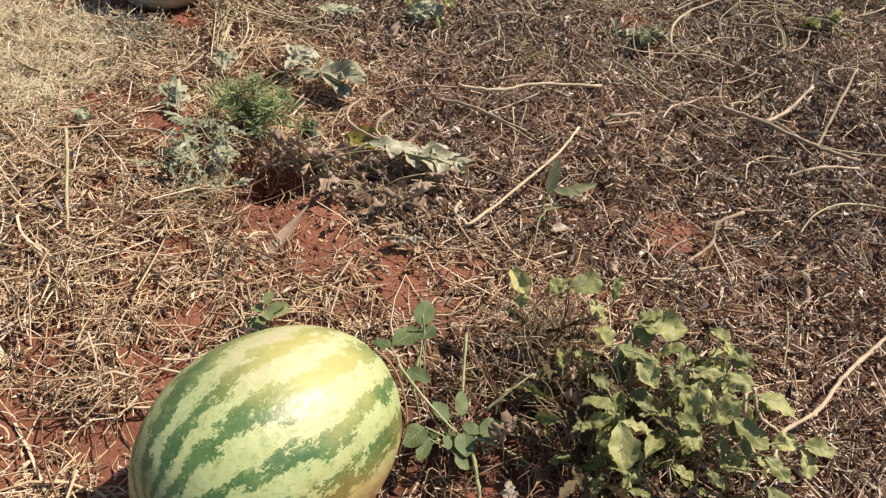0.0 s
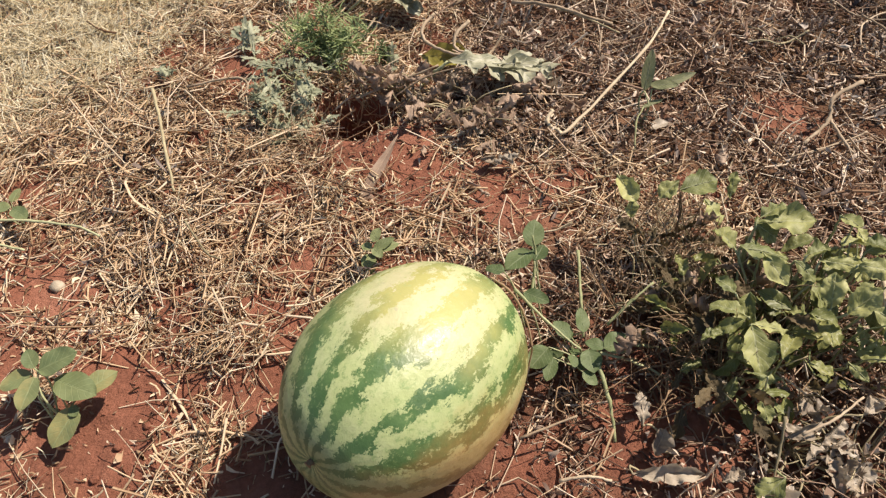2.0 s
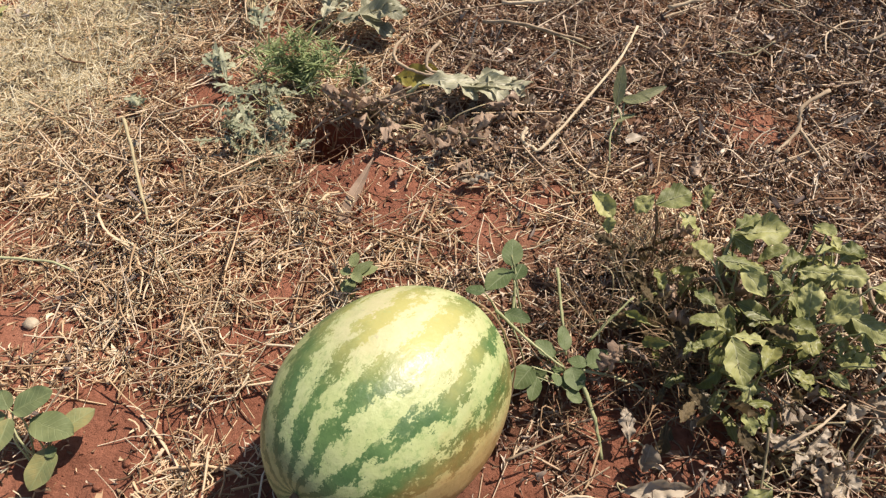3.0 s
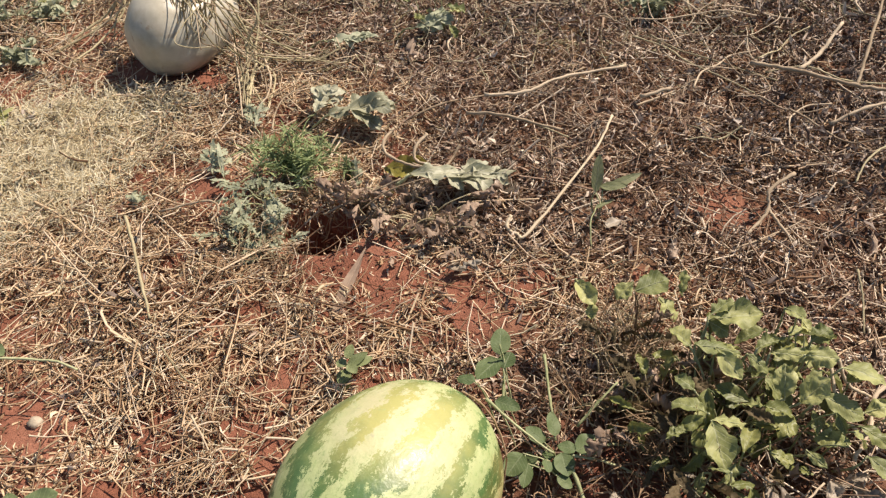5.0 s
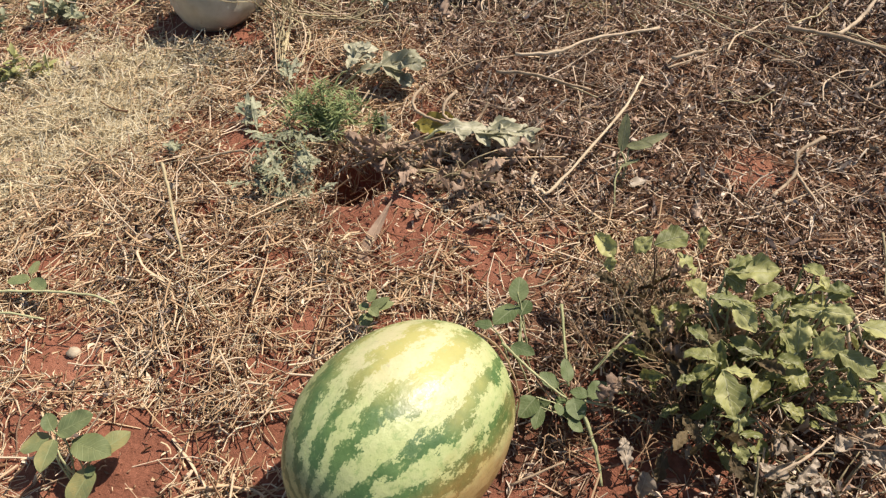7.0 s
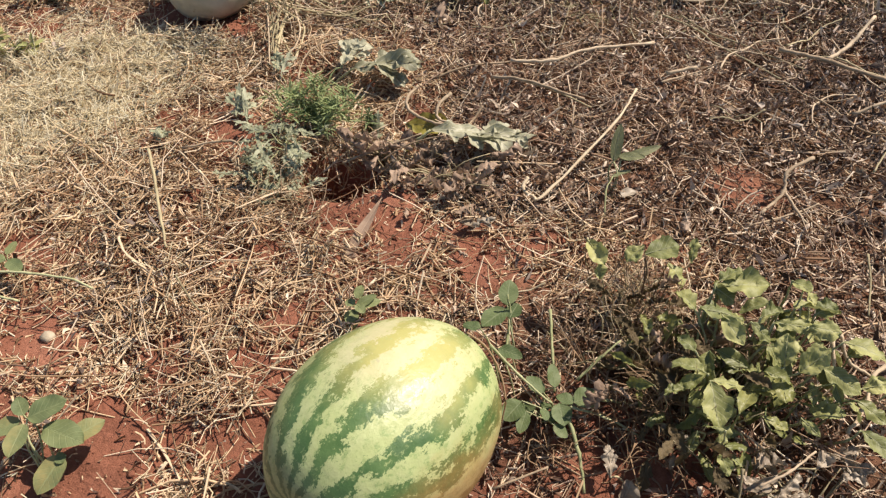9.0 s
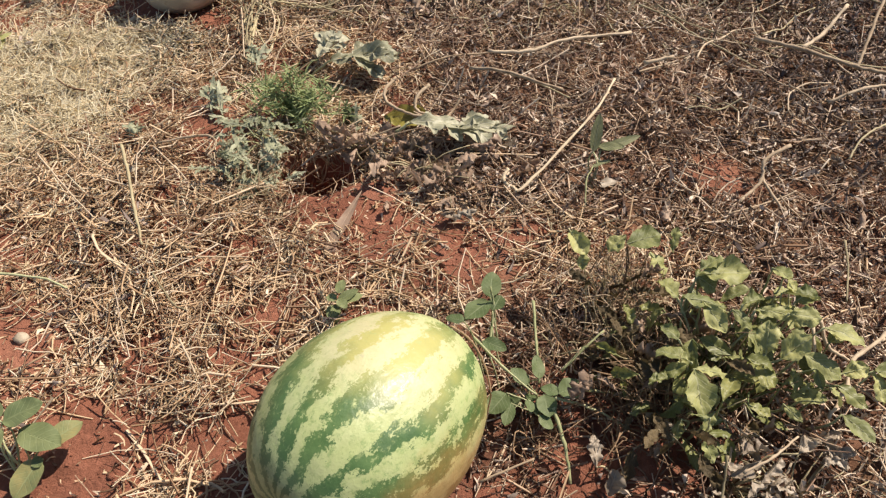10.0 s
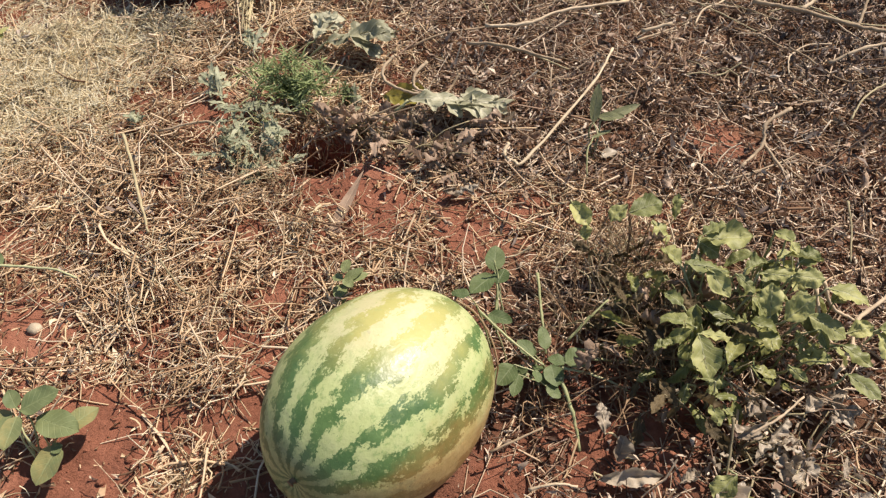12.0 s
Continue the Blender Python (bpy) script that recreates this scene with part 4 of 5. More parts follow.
SPR = [
    (-0.241, 0.663, 0.050, -0.213, 0.683, 0.060, 0.018, 0),
    (-0.241, 0.663, 0.050, -0.205, 0.681, 0.050, 0.020, 0),
    (-0.244, 0.665, 0.040, -0.251, 0.638, 0.040, 0.022, 0),
    (-0.241, 0.660, 0.060, -0.257, 0.665, 0.060, 0.016, 0),
    (-0.238, 0.663, 0.070, -0.232, 0.682, 0.080, 0.016, 0),
    (-0.244, 0.662, 0.030, -0.248, 0.643, 0.020, 0.018, 0),
    (-0.239, 0.660, 0.060, -0.224, 0.645, 0.060, 0.016, 0),
]
GRY = [
    (-0.165, 1.078, 0.045, 0.035, 1.092, 0.035, 0.056, 6),
    (-0.350, 1.305, 0.030, -0.205, 1.325, 0.050, 0.062, 10),
    (-0.381, 1.327, 0.020, -0.354, 1.392, 0.050, 0.050, 10),
    (-0.185, 1.666, 0.020, -0.090, 1.679, 0.050, 0.050, 20),
    (-0.396, 1.642, 0.010, -0.269, 1.636, 0.030, 0.040, 0),
    (-1.098, 2.530, 0.020, -0.986, 2.529, 0.040, 0.050, 0),
]
PRL = [
    (-0.550, 1.153, 0.020, -0.567, 1.222, 0.060, 0.040, 0),
    (-0.512, 1.091, 0.040, -0.463, 0.989, 0.050, 0.030, 0),
    (-0.439, 1.047, 0.050, -0.403, 0.995, 0.040, 0.035, 0),
    (-0.472, 1.016, 0.040, -0.483, 0.964, 0.050, 0.030, 0),
    (-0.430, 1.013, 0.030, -0.402, 0.947, 0.020, 0.035, 10),
    (-0.446, 0.965, 0.030, -0.453, 0.912, 0.010, 0.030, 0),
    (-0.514, 1.310, 0.030, -0.501, 1.363, 0.060, 0.030, 0),
    (-0.447, 1.107, 0.050, -0.484, 1.084, 0.060, 0.025, 0),
    (-0.704, 1.075, 0.020, -0.718, 1.103, 0.040, 0.030, 0),
    (-0.707, 1.102, 0.020, -0.684, 1.086, 0.040, 0.020, 0),
    (-0.275, 1.111, 0.010, -0.276, 1.154, 0.060, 0.025, 0),
    (-0.431, 0.962, 0.020, -0.395, 0.940, 0.020, 0.020, 0),
]
PRL += [
    (-0.478, 0.960, 0.020, -0.486, 0.957, 0.050, 0.020, 0),
]

plant("melon_vine", (0.19, 0.70), [(*r[:6], r[6] * 1.15, r[7]) for r in CIT[:6]], "wavy", CITRON, BROWNTWIG, "half-withered vine shoot with a few pale green leaves over dead stems", "vine", 7, 0.0012, stretch=1.12)
plant("melon_vine", (0.27, 0.56), [(*r[:6], r[6], r[7]) for r in CIT[6:]], "wavy", CITRON, PALESTEM, "yellow-green leafy vine with wavy oval leaves, growing on red soil", "vine", 1, 0.0020, stretch=1.05)
rng = random.Random(31)
fill = []
for k in range(46):                                         # smaller leaves of the same vine between the large ones
    x, y = rng.uniform(0.225, 0.47), rng.uniform(0.44, 0.68)
    z, a, L = rng.uniform(0.05, 0.13), rng.uniform(0, 6.28), rng.uniform(0.022, 0.048)
    fill.append((x, y, z, x + L * math.cos(a), y + L * math.sin(a), z + rng.uniform(-0.025, 0.02), L * rng.uniform(0.5, 0.7), rng.uniform(-35, 35)))
for k in range(7):                                          # the thick lower side of the vine
    x, y = rng.uniform(0.23, 0.35), rng.uniform(0.46, 0.56)
    z, a, L = rng.uniform(0.085, 0.135), rng.uniform(0, 6.28), rng.uniform(0.03, 0.05)
    fill.append((x, y, z, x + L * math.cos(a), y + L * math.sin(a), z + rng.uniform(-0.03, 0.01), L * rng.uniform(0.5, 0.7), rng.uniform(-35, 35)))
plant("melon_vine", (0.35, 0.60), fill[:26], "wavy", CITRON, PALESTEM, "dense yellow-green vine shoot with many small wavy leaves", "vine", 41, 0.0016)
plant("melon_vine", (0.34, 0.55), fill[26:], "wavy", SHADECITRON, GREENSTEM, "vine shoot with wavy leaves coloured darker olive as if in shade", "vine", 42, 0.0016)
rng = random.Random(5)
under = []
for r in CIT[6:18] + CIT[20:30]:                            # leaves under the upper ones, shade put into their olive colour
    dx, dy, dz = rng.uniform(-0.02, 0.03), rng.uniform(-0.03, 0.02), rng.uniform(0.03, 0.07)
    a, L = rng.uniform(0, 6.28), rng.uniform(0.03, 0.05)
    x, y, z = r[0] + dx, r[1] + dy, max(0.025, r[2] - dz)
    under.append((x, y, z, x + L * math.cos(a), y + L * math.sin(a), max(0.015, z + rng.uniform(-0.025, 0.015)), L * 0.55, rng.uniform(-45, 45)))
plant("melon_vine", (0.32, 0.58), under, "wavy", SHADECITRON, GREENSTEM, "leafy shoot coloured darker olive for the shade of a paler one", "vine", 6, 0.0018)
dry = []
for k in range(16):
    x, y, z, a = rng.uniform(0.12, 0.29), rng.uniform(0.50, 0.70), rng.uniform(0.05, 0.11), rng.uniform(0, 6.28)
    dry.append((x, y, z, x + 0.035 * math.cos(a), y + 0.035 * math.sin(a), z + rng.uniform(-0.02, 0.015), rng.uniform(0.016, 0.028), rng.uniform(-40, 40)))
for name, foot, material, label, seed in (("dead_shoot", (0.19, 0.62), UMBER, "tangled dead shoot with small dark brown leaves beside the green vine", 14),
        ("dead_shoot", (0.24, 0.50), UMBER, "dead shoot with shrivelled dark leaves under the green vine", 15),
        ("melon_vine", (0.21, 0.55), SHADECITRON, "sparse shoot in shaded olive between dead stems", 16)):
    shade = []
    for k in range(40 if material == UMBER else 18):
        x, y = foot[0] + rng.uniform(-0.075, 0.085), foot[1] + rng.uniform(-0.085, 0.085)
        z, a, L = rng.uniform(0.035, 0.125), rng.uniform(0, 6.28), rng.uniform(0.022, 0.04)
        shade.append((x, y, z, x + L * math.cos(a), y + L * math.sin(a), z + rng.uniform(-0.025, 0.02), L * rng.uniform(0.45, 0.65), rng.uniform(-45, 45)))
    plant(name, foot, shade, "wavy" if k % 2 == 0 else "broad", material, DARKVINE, label, "dead plant" if material == UMBER else "vine", seed, 0.0010)
plant("dead_shoot", (0.21, 0.58), dry, "ragged", RUST, BROWNTWIG, "dead shoot with shrivelled brown leaves among bare stems", "dead plant", 9, 0.0009)
plant("withered_vine", (0.30, 0.42), WIT + [(r[0] + 0.02, r[1] - 0.03, r[2] * 0.7, r[0] + 0.04 + (r[4] - r[1]), r[1] - 0.02 + (r[3] - r[0]) * 0.6, r[5] * 0.8, r[6] * 0.9, -r[7]) for r in WIT[3:10]], "broad", ASHEN, DARKVINE, "withered melon shoot with curled ash-grey leaves on the soil", "dead plant", 2, 0.0016)
ash = []
for k in range(36):
    x, y, z, a, L = rng.uniform(0.22, 0.52), rng.uniform(0.31, 0.50), rng.uniform(0.012, 0.04), rng.uniform(0, 6.28), rng.uniform(0.022, 0.045)
    ash.append((x, y, z, x + L * math.cos(a), y + L * math.sin(a), z + rng.uniform(-0.005, 0.015), L * 0.42, rng.uniform(-60, 60)))
plant("withered_vine", (0.38, 0.40), ash, "broad", ASHEN, DARKVINE, "withered shoot with many small curled ash-white leaves", "dead plant", 12, 0.0012)
low = [(*r[:6], r[6] * 0.78, r[7]) for r in HRT[5:]]
for k in range(9):
    x, y, z, a, L = rng.uniform(-0.01, 0.11), rng.uniform(0.475, 0.56), rng.uniform(0.03, 0.06), rng.uniform(0, 6.28), rng.uniform(0.02, 0.032)
    low.append((x, y, z, x + L * math.cos(a), y + L * math.sin(a), z + rng.uniform(-0.012, 0.012), L * 0.62, rng.uniform(-35, 35)))
plant("creeping_weed", (0.05, 0.515), low, "plain", HEART, PALESTEM, "low weed with dark grey-green leaves against the watermelon", "weed", 17, 0.0012, stretch=0.82)
creeper = plant("creeping_weed", (0.055, 0.505), [(*r[:6], r[6] * 0.86, r[7]) for r in HRT[:5]], "plain", HEART, PALESTEM, "sprawling weed with grey-green heart-shaped leaves beside the watermelon", "weed", 3, 0.0014, stretch=0.78)
for k, pts in enumerate((((0.050, 0.659, 0.070), (0.053, 0.591, 0.060), (0.055, 0.533, 0.050)),
        ((0.086, 0.553, 0.050), (0.117, 0.578, 0.070), (0.145, 0.602, 0.080)),
        ((0.072, 0.495, 0.050), (0.086, 0.453, 0.030), (0.094, 0.411, 0.005)),
        ((-0.036, 0.569, 0.100), (0.008, 0.541, 0.070), (0.050, 0.514, 0.050)),
        ((0.085, 0.521, 0.050), (0.134, 0.536, 0.030), (0.192, 0.540, 0.010)),
        ((0.073, 0.512, 0.050), (0.124, 0.509, 0.030), (0.171, 0.497, 0.010)),
        ((-0.015, 0.569, 0.060), (-0.009, 0.626, 0.090), (-0.014, 0.642, 0.120)))):
    part("runner", tube("runner", pts, 0.0030 if k == 2 else 0.0022, PALESTEM, 6, 7, 0.6, 0.12, k, creeper.location), creeper, "thin trailing stem")
plant("broadleaf_weed", (-0.625, 0.40), NIG, "plain", NIGHT, PALESTEM, "small weed with oval matt green leaves on bare soil", "weed", 4, 0.0016)
plant("edge_seedling", (-0.835, 0.735), [(-0.832, 0.728, 0.045, -0.795, 0.705, 0.05, 0.024, 0), (-0.836, 0.73, 0.045, -0.872, 0.722, 0.05, 0.024, 0), (-0.834, 0.735, 0.05, -0.83, 0.762, 0.055, 0.018, 0)], "plain", NIGHT, PALESTEM, "small green seedling in the straw", "seedling", 13, 0.0012)
plant("green_sprout", (-0.25, 0.685), SPR, "plain", DARKLEAF, GREENSTEM, "small dark green seedling in the straw", "seedling", 5, 0.0010)
for i, row in enumerate(GRY):
    b = Vector(row[:3])
    plant("grey_leaf", (b.x - 0.06, b.y + 0.01), [(row[0], row[1], row[2] + 0.022, row[3], row[4], row[5] + 0.022, row[6] * 1.02, row[7])], "cut", SILVER if i < 3 else SAGE, PALESTEM, "drying silver-grey lobed melon leaf on its stalk", "leaf", 10 + i, 0.0032 if i else 0.0046, group="grey melon leaves")
rng = random.Random(8)
PRL += [tuple(v + rng.uniform(-0.035, 0.035) if k in (0, 1) else v for k, v in enumerate((*r[:3], r[0] + (r[3] - r[0]) * 0.8 + rng.uniform(-0.03, 0.03), r[1] + (r[4] - r[1]) * 0.8 + rng.uniform(-0.03, 0.03), *r[5:]))) for r in PRL[:7]]
for k in range(18):
    x, y, a = rng.uniform(-0.52, -0.38), rng.uniform(0.95, 1.13), rng.uniform(0, 6.28)
    z, L = rng.uniform(0.02, 0.07), rng.uniform(0.03, 0.055)
    PRL.append((x, y, z, x + L * math.cos(a), y + L * math.sin(a), z + rng.uniform(-0.005, 0.03), L * 0.5, rng.uniform(-30, 30)))
plant("thistle_weed", (-0.44, 1.09), [(*r[:6], r[6] * 1.45, r[7]) for r in PRL], "pinnate", SAGE, PALESTEM, "pale grey-green weed with jagged leaves", "weed", 30, 0.0013)

# ---- dry vines ----
# radius, then points along the vine
VINES = [
    (0.006, (0.018, 0.978, 0.020), (0.011, 0.958, 0.010), (0.028, 0.942, 0.005), (0.050, 0.942, 0.010), (0.178, 1.113, 0.045), (0.229, 1.219, 0.045)),
    (0.0062, (-0.203, 1.247, 0.030), (-0.225, 1.204, 0.025), (-0.214, 1.177, 0.010), (-0.159, 1.126, 0.015), (-0.086, 1.121, 0.010)),
    (0.0060, (-0.135, 1.199, 0.040), (-0.158, 1.171, 0.030), (-0.155, 1.147, 0.010), (-0.108, 1.125, 0.010)),
    (0.0050, (-0.071, 1.173, 0.030), (-0.085, 1.153, 0.010), (-0.097, 1.126, 0.010)),
]
VINES += [
    (0.004, (-0.184, 1.297, 0.010), (-0.107, 1.326, 0.020), (-0.022, 1.366, 0.010), (0.088, 1.369, 0.020), (0.203, 1.431, 0.020)),
    (0.0035, (-0.009, 1.277, 0.020), (0.072, 1.243, 0.020), (0.145, 1.201, 0.015)),
    (0.004, (0.284, 1.282, 0.020), (0.380, 1.334, 0.020)),
    (0.006, (0.516, 1.023, 0.050), (0.468, 0.994, 0.040), (0.461, 0.964, 0.020), (0.415, 0.918, 0.010)),
]
VINES += [
    (0.005, (0.463, 0.972, 0.020), (0.475, 0.934, 0.015), (0.489, 0.902, 0.010)),
    (0.005, (-0.695, 1.012, 0.030), (-0.653, 0.931, 0.020), (-0.610, 0.839, 0.020), (-0.582, 0.777, 0.010)),
    (0.004, (-0.647, 1.046, 0.010), (-0.552, 1.046, 0.030), (-0.523, 1.030, 0.020), (-0.534, 1.001, 0.010)),
    (0.003, (-0.643, 1.026, 0.020), (-0.577, 0.956, 0.020), (-0.553, 0.935, 0.010)),
]
VINES += [
    (0.0025, (-0.851, 0.994, 0.020), (-0.740, 0.883, 0.020), (-0.676, 0.823, 0.020)),
    (0.003, (-0.539, 0.709, 0.020), (-0.501, 0.667, 0.010), (-0.474, 0.651, 0.010)),
    (0.003, (-0.461, 0.587, 0.020), (-0.440, 0.558, 0.020), (-0.426, 0.537, 0.010)),
    (0.004, (0.426, 0.608, 0.080), (0.434, 0.565, 0.040), (0.465, 0.539, 0.020), (0.504, 0.600, 0.020), (0.552, 0.629, 0.030)),
]
VINES += [
    (0.003, (0.389, 0.887, 0.010), (0.486, 0.932, 0.010), (0.519, 0.948, 0.010)),
    (0.003, (0.552, 0.813, 0.040), (0.544, 0.762, 0.030), (0.525, 0.702, 0.020)),
    (0.0025, (0.526, 0.773, 0.030), (0.481, 0.737, 0.030)),
    (0.0065, (0.750, 1.330, 0.020), (0.793, 1.414, 0.050), (0.879, 1.576, 0.090)),
]
VINES += [
    (0.008, (0.549, 1.402, 0.030), (0.629, 1.355, 0.040), (0.726, 1.299, 0.040), (0.818, 1.278, 0.040)),
    (0.006, (0.648, 1.200, 0.020), (0.716, 1.217, 0.040), (0.806, 1.250, 0.040)),
    (0.0075, (0.644, 1.375, 0.030), (0.698, 1.420, 0.050), (0.756, 1.481, 0.080)),
    (0.006, (0.482, 1.675, 0.020), (0.487, 1.741, 0.040), (0.546, 1.844, 0.050), (0.663, 1.929, 0.070)),
]
VINES += [
    (0.005, (0.663, 1.929, 0.070), (0.607, 1.963, 0.040), (0.508, 1.890, 0.020)),
    (0.0045, (0.450, 2.163, 0.080), (0.448, 2.174, 0.040), (0.375, 2.126, 0.010)),
    (0.005, (0.679, 2.281, 0.040), (0.694, 2.137, 0.080), (0.720, 2.107, 0.030), (0.701, 2.034, 0.020)),
    (0.0055, (0.469, 2.015, 0.030), (0.589, 2.064, 0.060), (0.731, 2.147, 0.030)),
]
VINES += [
    (0.005, (-0.020, 2.021, 0.040), (0.074, 1.789, 0.040)),
    (0.0065, (-0.018, 1.333, 0.030), (0.068, 1.329, 0.040), (0.145, 1.367, 0.040), (0.289, 1.411, 0.030)),
    (0.007, (0.296, 1.282, 0.040), (0.356, 1.294, 0.050)),
    (0.006, (-0.056, 1.291, 0.020), (0.016, 1.248, 0.035), (0.129, 1.202, 0.030)),
]
VINES += [
    (0.004, (-1.023, 2.419, 0.120), (-0.996, 2.274, 0.100), (-1.019, 2.152, 0.060), (-0.995, 1.963, 0.030)),
    (0.003, (0.447, 1.677, 0.020), (0.372, 1.819, 0.020), (0.315, 1.840, 0.020)),
    (0.0055, (0.668, 1.820, 0.040), (0.729, 1.721, 0.080), (0.771, 1.756, 0.020)),
    (0.0035, (0.816, 1.897, 0.020), (0.904, 1.889, 0.020)),
]
VINES += [
    (0.003, (0.579, 1.159, 0.020), (0.622, 1.093, 0.010)),
    (0.003, (0.089, 1.456, 0.020), (0.120, 1.604, 0.020)),
    (0.003, (-0.264, 1.027, 0.010), (-0.200, 1.046, 0.030), (-0.136, 1.058, 0.040)),
    (0.004, (-0.325, 1.013, 0.020), (-0.264, 1.044, 0.030), (-0.180, 1.062, 0.035)),
]
VINES += [
    (0.003, (0.300, 0.456, 0.020), (0.292, 0.426, 0.010), (0.289, 0.415, 0.000)),
    (0.003, (0.274, 0.418, 0.060), (0.271, 0.389, 0.030), (0.259, 0.345, 0.000)),
    (0.0035, (0.023, 0.348, 0.010), (0.056, 0.351, 0.015), (0.082, 0.348, 0.010)),
    (0.003, (-0.025, 0.398, 0.010), (0.045, 0.425, 0.020)),
]
VINES += [
    (0.003, (0.297, 0.407, 0.040), (0.336, 0.426, 0.050), (0.375, 0.457, 0.050)),
    (0.003, (-0.554, 1.591, 0.050), (-0.558, 1.470, 0.030), (-0.549, 1.369, 0.020)),
    (0.003, (-0.602, 1.571, 0.060), (-0.577, 1.470, 0.030), (-0.541, 1.325, 0.020)),
    (0.003, (-0.427, 1.321, 0.010), (-0.465, 1.274, 0.020), (-0.455, 1.356, 0.030), (-0.399, 1.398, 0.040)),
]
DRAPE = [
    (0.003, (-1.091, 1.658, 0.020), (-0.997, 1.749, 0.040), (-0.911, 1.797, 0.120), (-0.751, 1.657, 0.200), (-0.655, 1.613, 0.200), (-0.580, 1.548, 0.160), (-0.550, 1.577, 0.080), (-0.422, 1.587, 0.020)),
    (0.003, (-1.068, 1.714, 0.020), (-0.982, 1.789, 0.060), (-0.850, 1.745, 0.160), (-0.692, 1.608, 0.210), (-0.593, 1.529, 0.200), (-0.566, 1.545, 0.100), (-0.560, 1.480, 0.030), (-0.541, 1.349, 0.010)),
    (0.0025, (-0.940, 1.774, 0.100), (-0.817, 1.708, 0.180), (-0.676, 1.601, 0.210), (-0.576, 1.499, 0.180), (-0.580, 1.518, 0.070), (-0.549, 1.423, 0.020)),
    (0.002, (-0.742, 1.592, 0.210), (-0.648, 1.494, 0.200), (-0.608, 1.456, 0.140), (-0.580, 1.499, 0.050), (-0.546, 1.379, 0.020)),
]
DRAPE += [
    (0.002, (-0.775, 1.644, 0.200), (-0.682, 1.573, 0.210), (-0.600, 1.557, 0.200), (-0.563, 1.626, 0.100), (-0.460, 1.643, 0.020)),
    (0.002, (-0.746, 1.641, 0.200), (-0.652, 1.516, 0.210), (-0.639, 1.457, 0.170), (-0.618, 1.461, 0.130)),
    (0.002, (-0.718, 1.639, 0.200), (-0.612, 1.504, 0.200), (-0.581, 1.495, 0.100), (-0.547, 1.569, 0.020), (-0.393, 1.575, 0.010)),
    (0.003, (-0.604, 1.628, 0.140), (-0.576, 1.612, 0.060), (-0.556, 1.554, 0.030), (-0.551, 1.401, 0.020)),
]
DRAPE += [
    (0.0025, (-0.621, 1.718, 0.100), (-0.561, 1.903, 0.060)),
    (0.0025, (-0.614, 1.630, 0.100), (-0.514, 1.631, 0.030), (-0.361, 1.547, 0.010), (-0.310, 1.595, 0.010)),
    (0.003, (-0.587, 1.616, 0.050), (-0.475, 1.564, 0.020), (-0.391, 1.572, 0.020), (-0.342, 1.624, 0.010)),
    (0.0035, (-0.563, 1.544, 0.020), (-0.548, 1.446, 0.020), (-0.541, 1.349, 0.010)),
]
DRAPE += [
    (0.002, (-0.933, 1.780, 0.080), (-0.953, 1.743, 0.050), (-0.967, 1.723, 0.010)),
    (0.0025, (-0.583, 1.701, 0.050), (-0.494, 1.756, 0.020)),
]


def vine(name, row, material, label, group, seed):
    r, *pts = row
    pts = [Vector((x, y, z + 0.026 + max(on_ground(x, y), -0.01))) for x, y, z in pts]
    ob = new(name, tube(name, [p - pts[0] for p in pts], r * (0.52 if material is PALEWOOD else 0.58), material, 7, 8, 0.75, 0.14, seed))
    ob.location = pts[0]
    return tagged(ob, label, "dry vine", group)


for i, row in enumerate(((0.0056, (0.710, 0.797, 0.030), (0.652, 0.744, 0.030), (0.608, 0.699, 0.030), (0.555, 0.636, 0.030), (0.492, 0.587, 0.030), (0.471, 0.543, 0.030), (0.431, 0.496, 0.030)),
                         (0.0048, (0.440, 0.618, 0.080), (0.453, 0.596, 0.050), (0.487, 0.587, 0.030)))):
    vine("melon_runner", row, VINE, "pale tan melon runner bare of leaves", "melon runners", 190 + i)
for i, row in enumerate(((0.0062, (-1.353, 2.209, 0.0), (-1.366, 2.280, 0.05), (-1.372, 2.317, 0.08), (-1.435, 2.494, 0.14)),
                         (0.0060, (-0.938, 2.025, 0.13), (-0.960, 2.060, 0.14), (-0.972, 2.165, 0.16), (-0.975, 2.20, 0.15)))):
    vine("dry_stalk", row, PALEWOOD, "pale upright dry stalk in the dead vines", "dry stalks", 195 + i)
for i, row in enumerate(((0.0040, (-0.902, 0.687, 0.035), (-0.844, 0.688, 0.035), (-0.767, 0.689, 0.035), (-0.696, 0.680, 0.035), (-0.652, 0.663, 0.035)),
                         (0.0036, (-0.876, 0.639, 0.030), (-0.821, 0.641, 0.030), (-0.762, 0.637, 0.030)))):
    vine("green_runner", row, PALESTEM, "thin green runner lying over the straw", "green runners", 187 + i)
stick = vine("dry_stick", VINES[0], PALEWOOD, "straight pale dry stick with a crooked foot", "", 199)
stick["category"] = "stick"
for i, row in enumerate(VINES[1:]):
    vine("dry_vine", row, VINE if i % 4 or row[0] > 0.0055 else DARKVINE, "dry pale tan melon vine lying over the litter", "dry vines", 200 + i)
rng = random.Random(21)
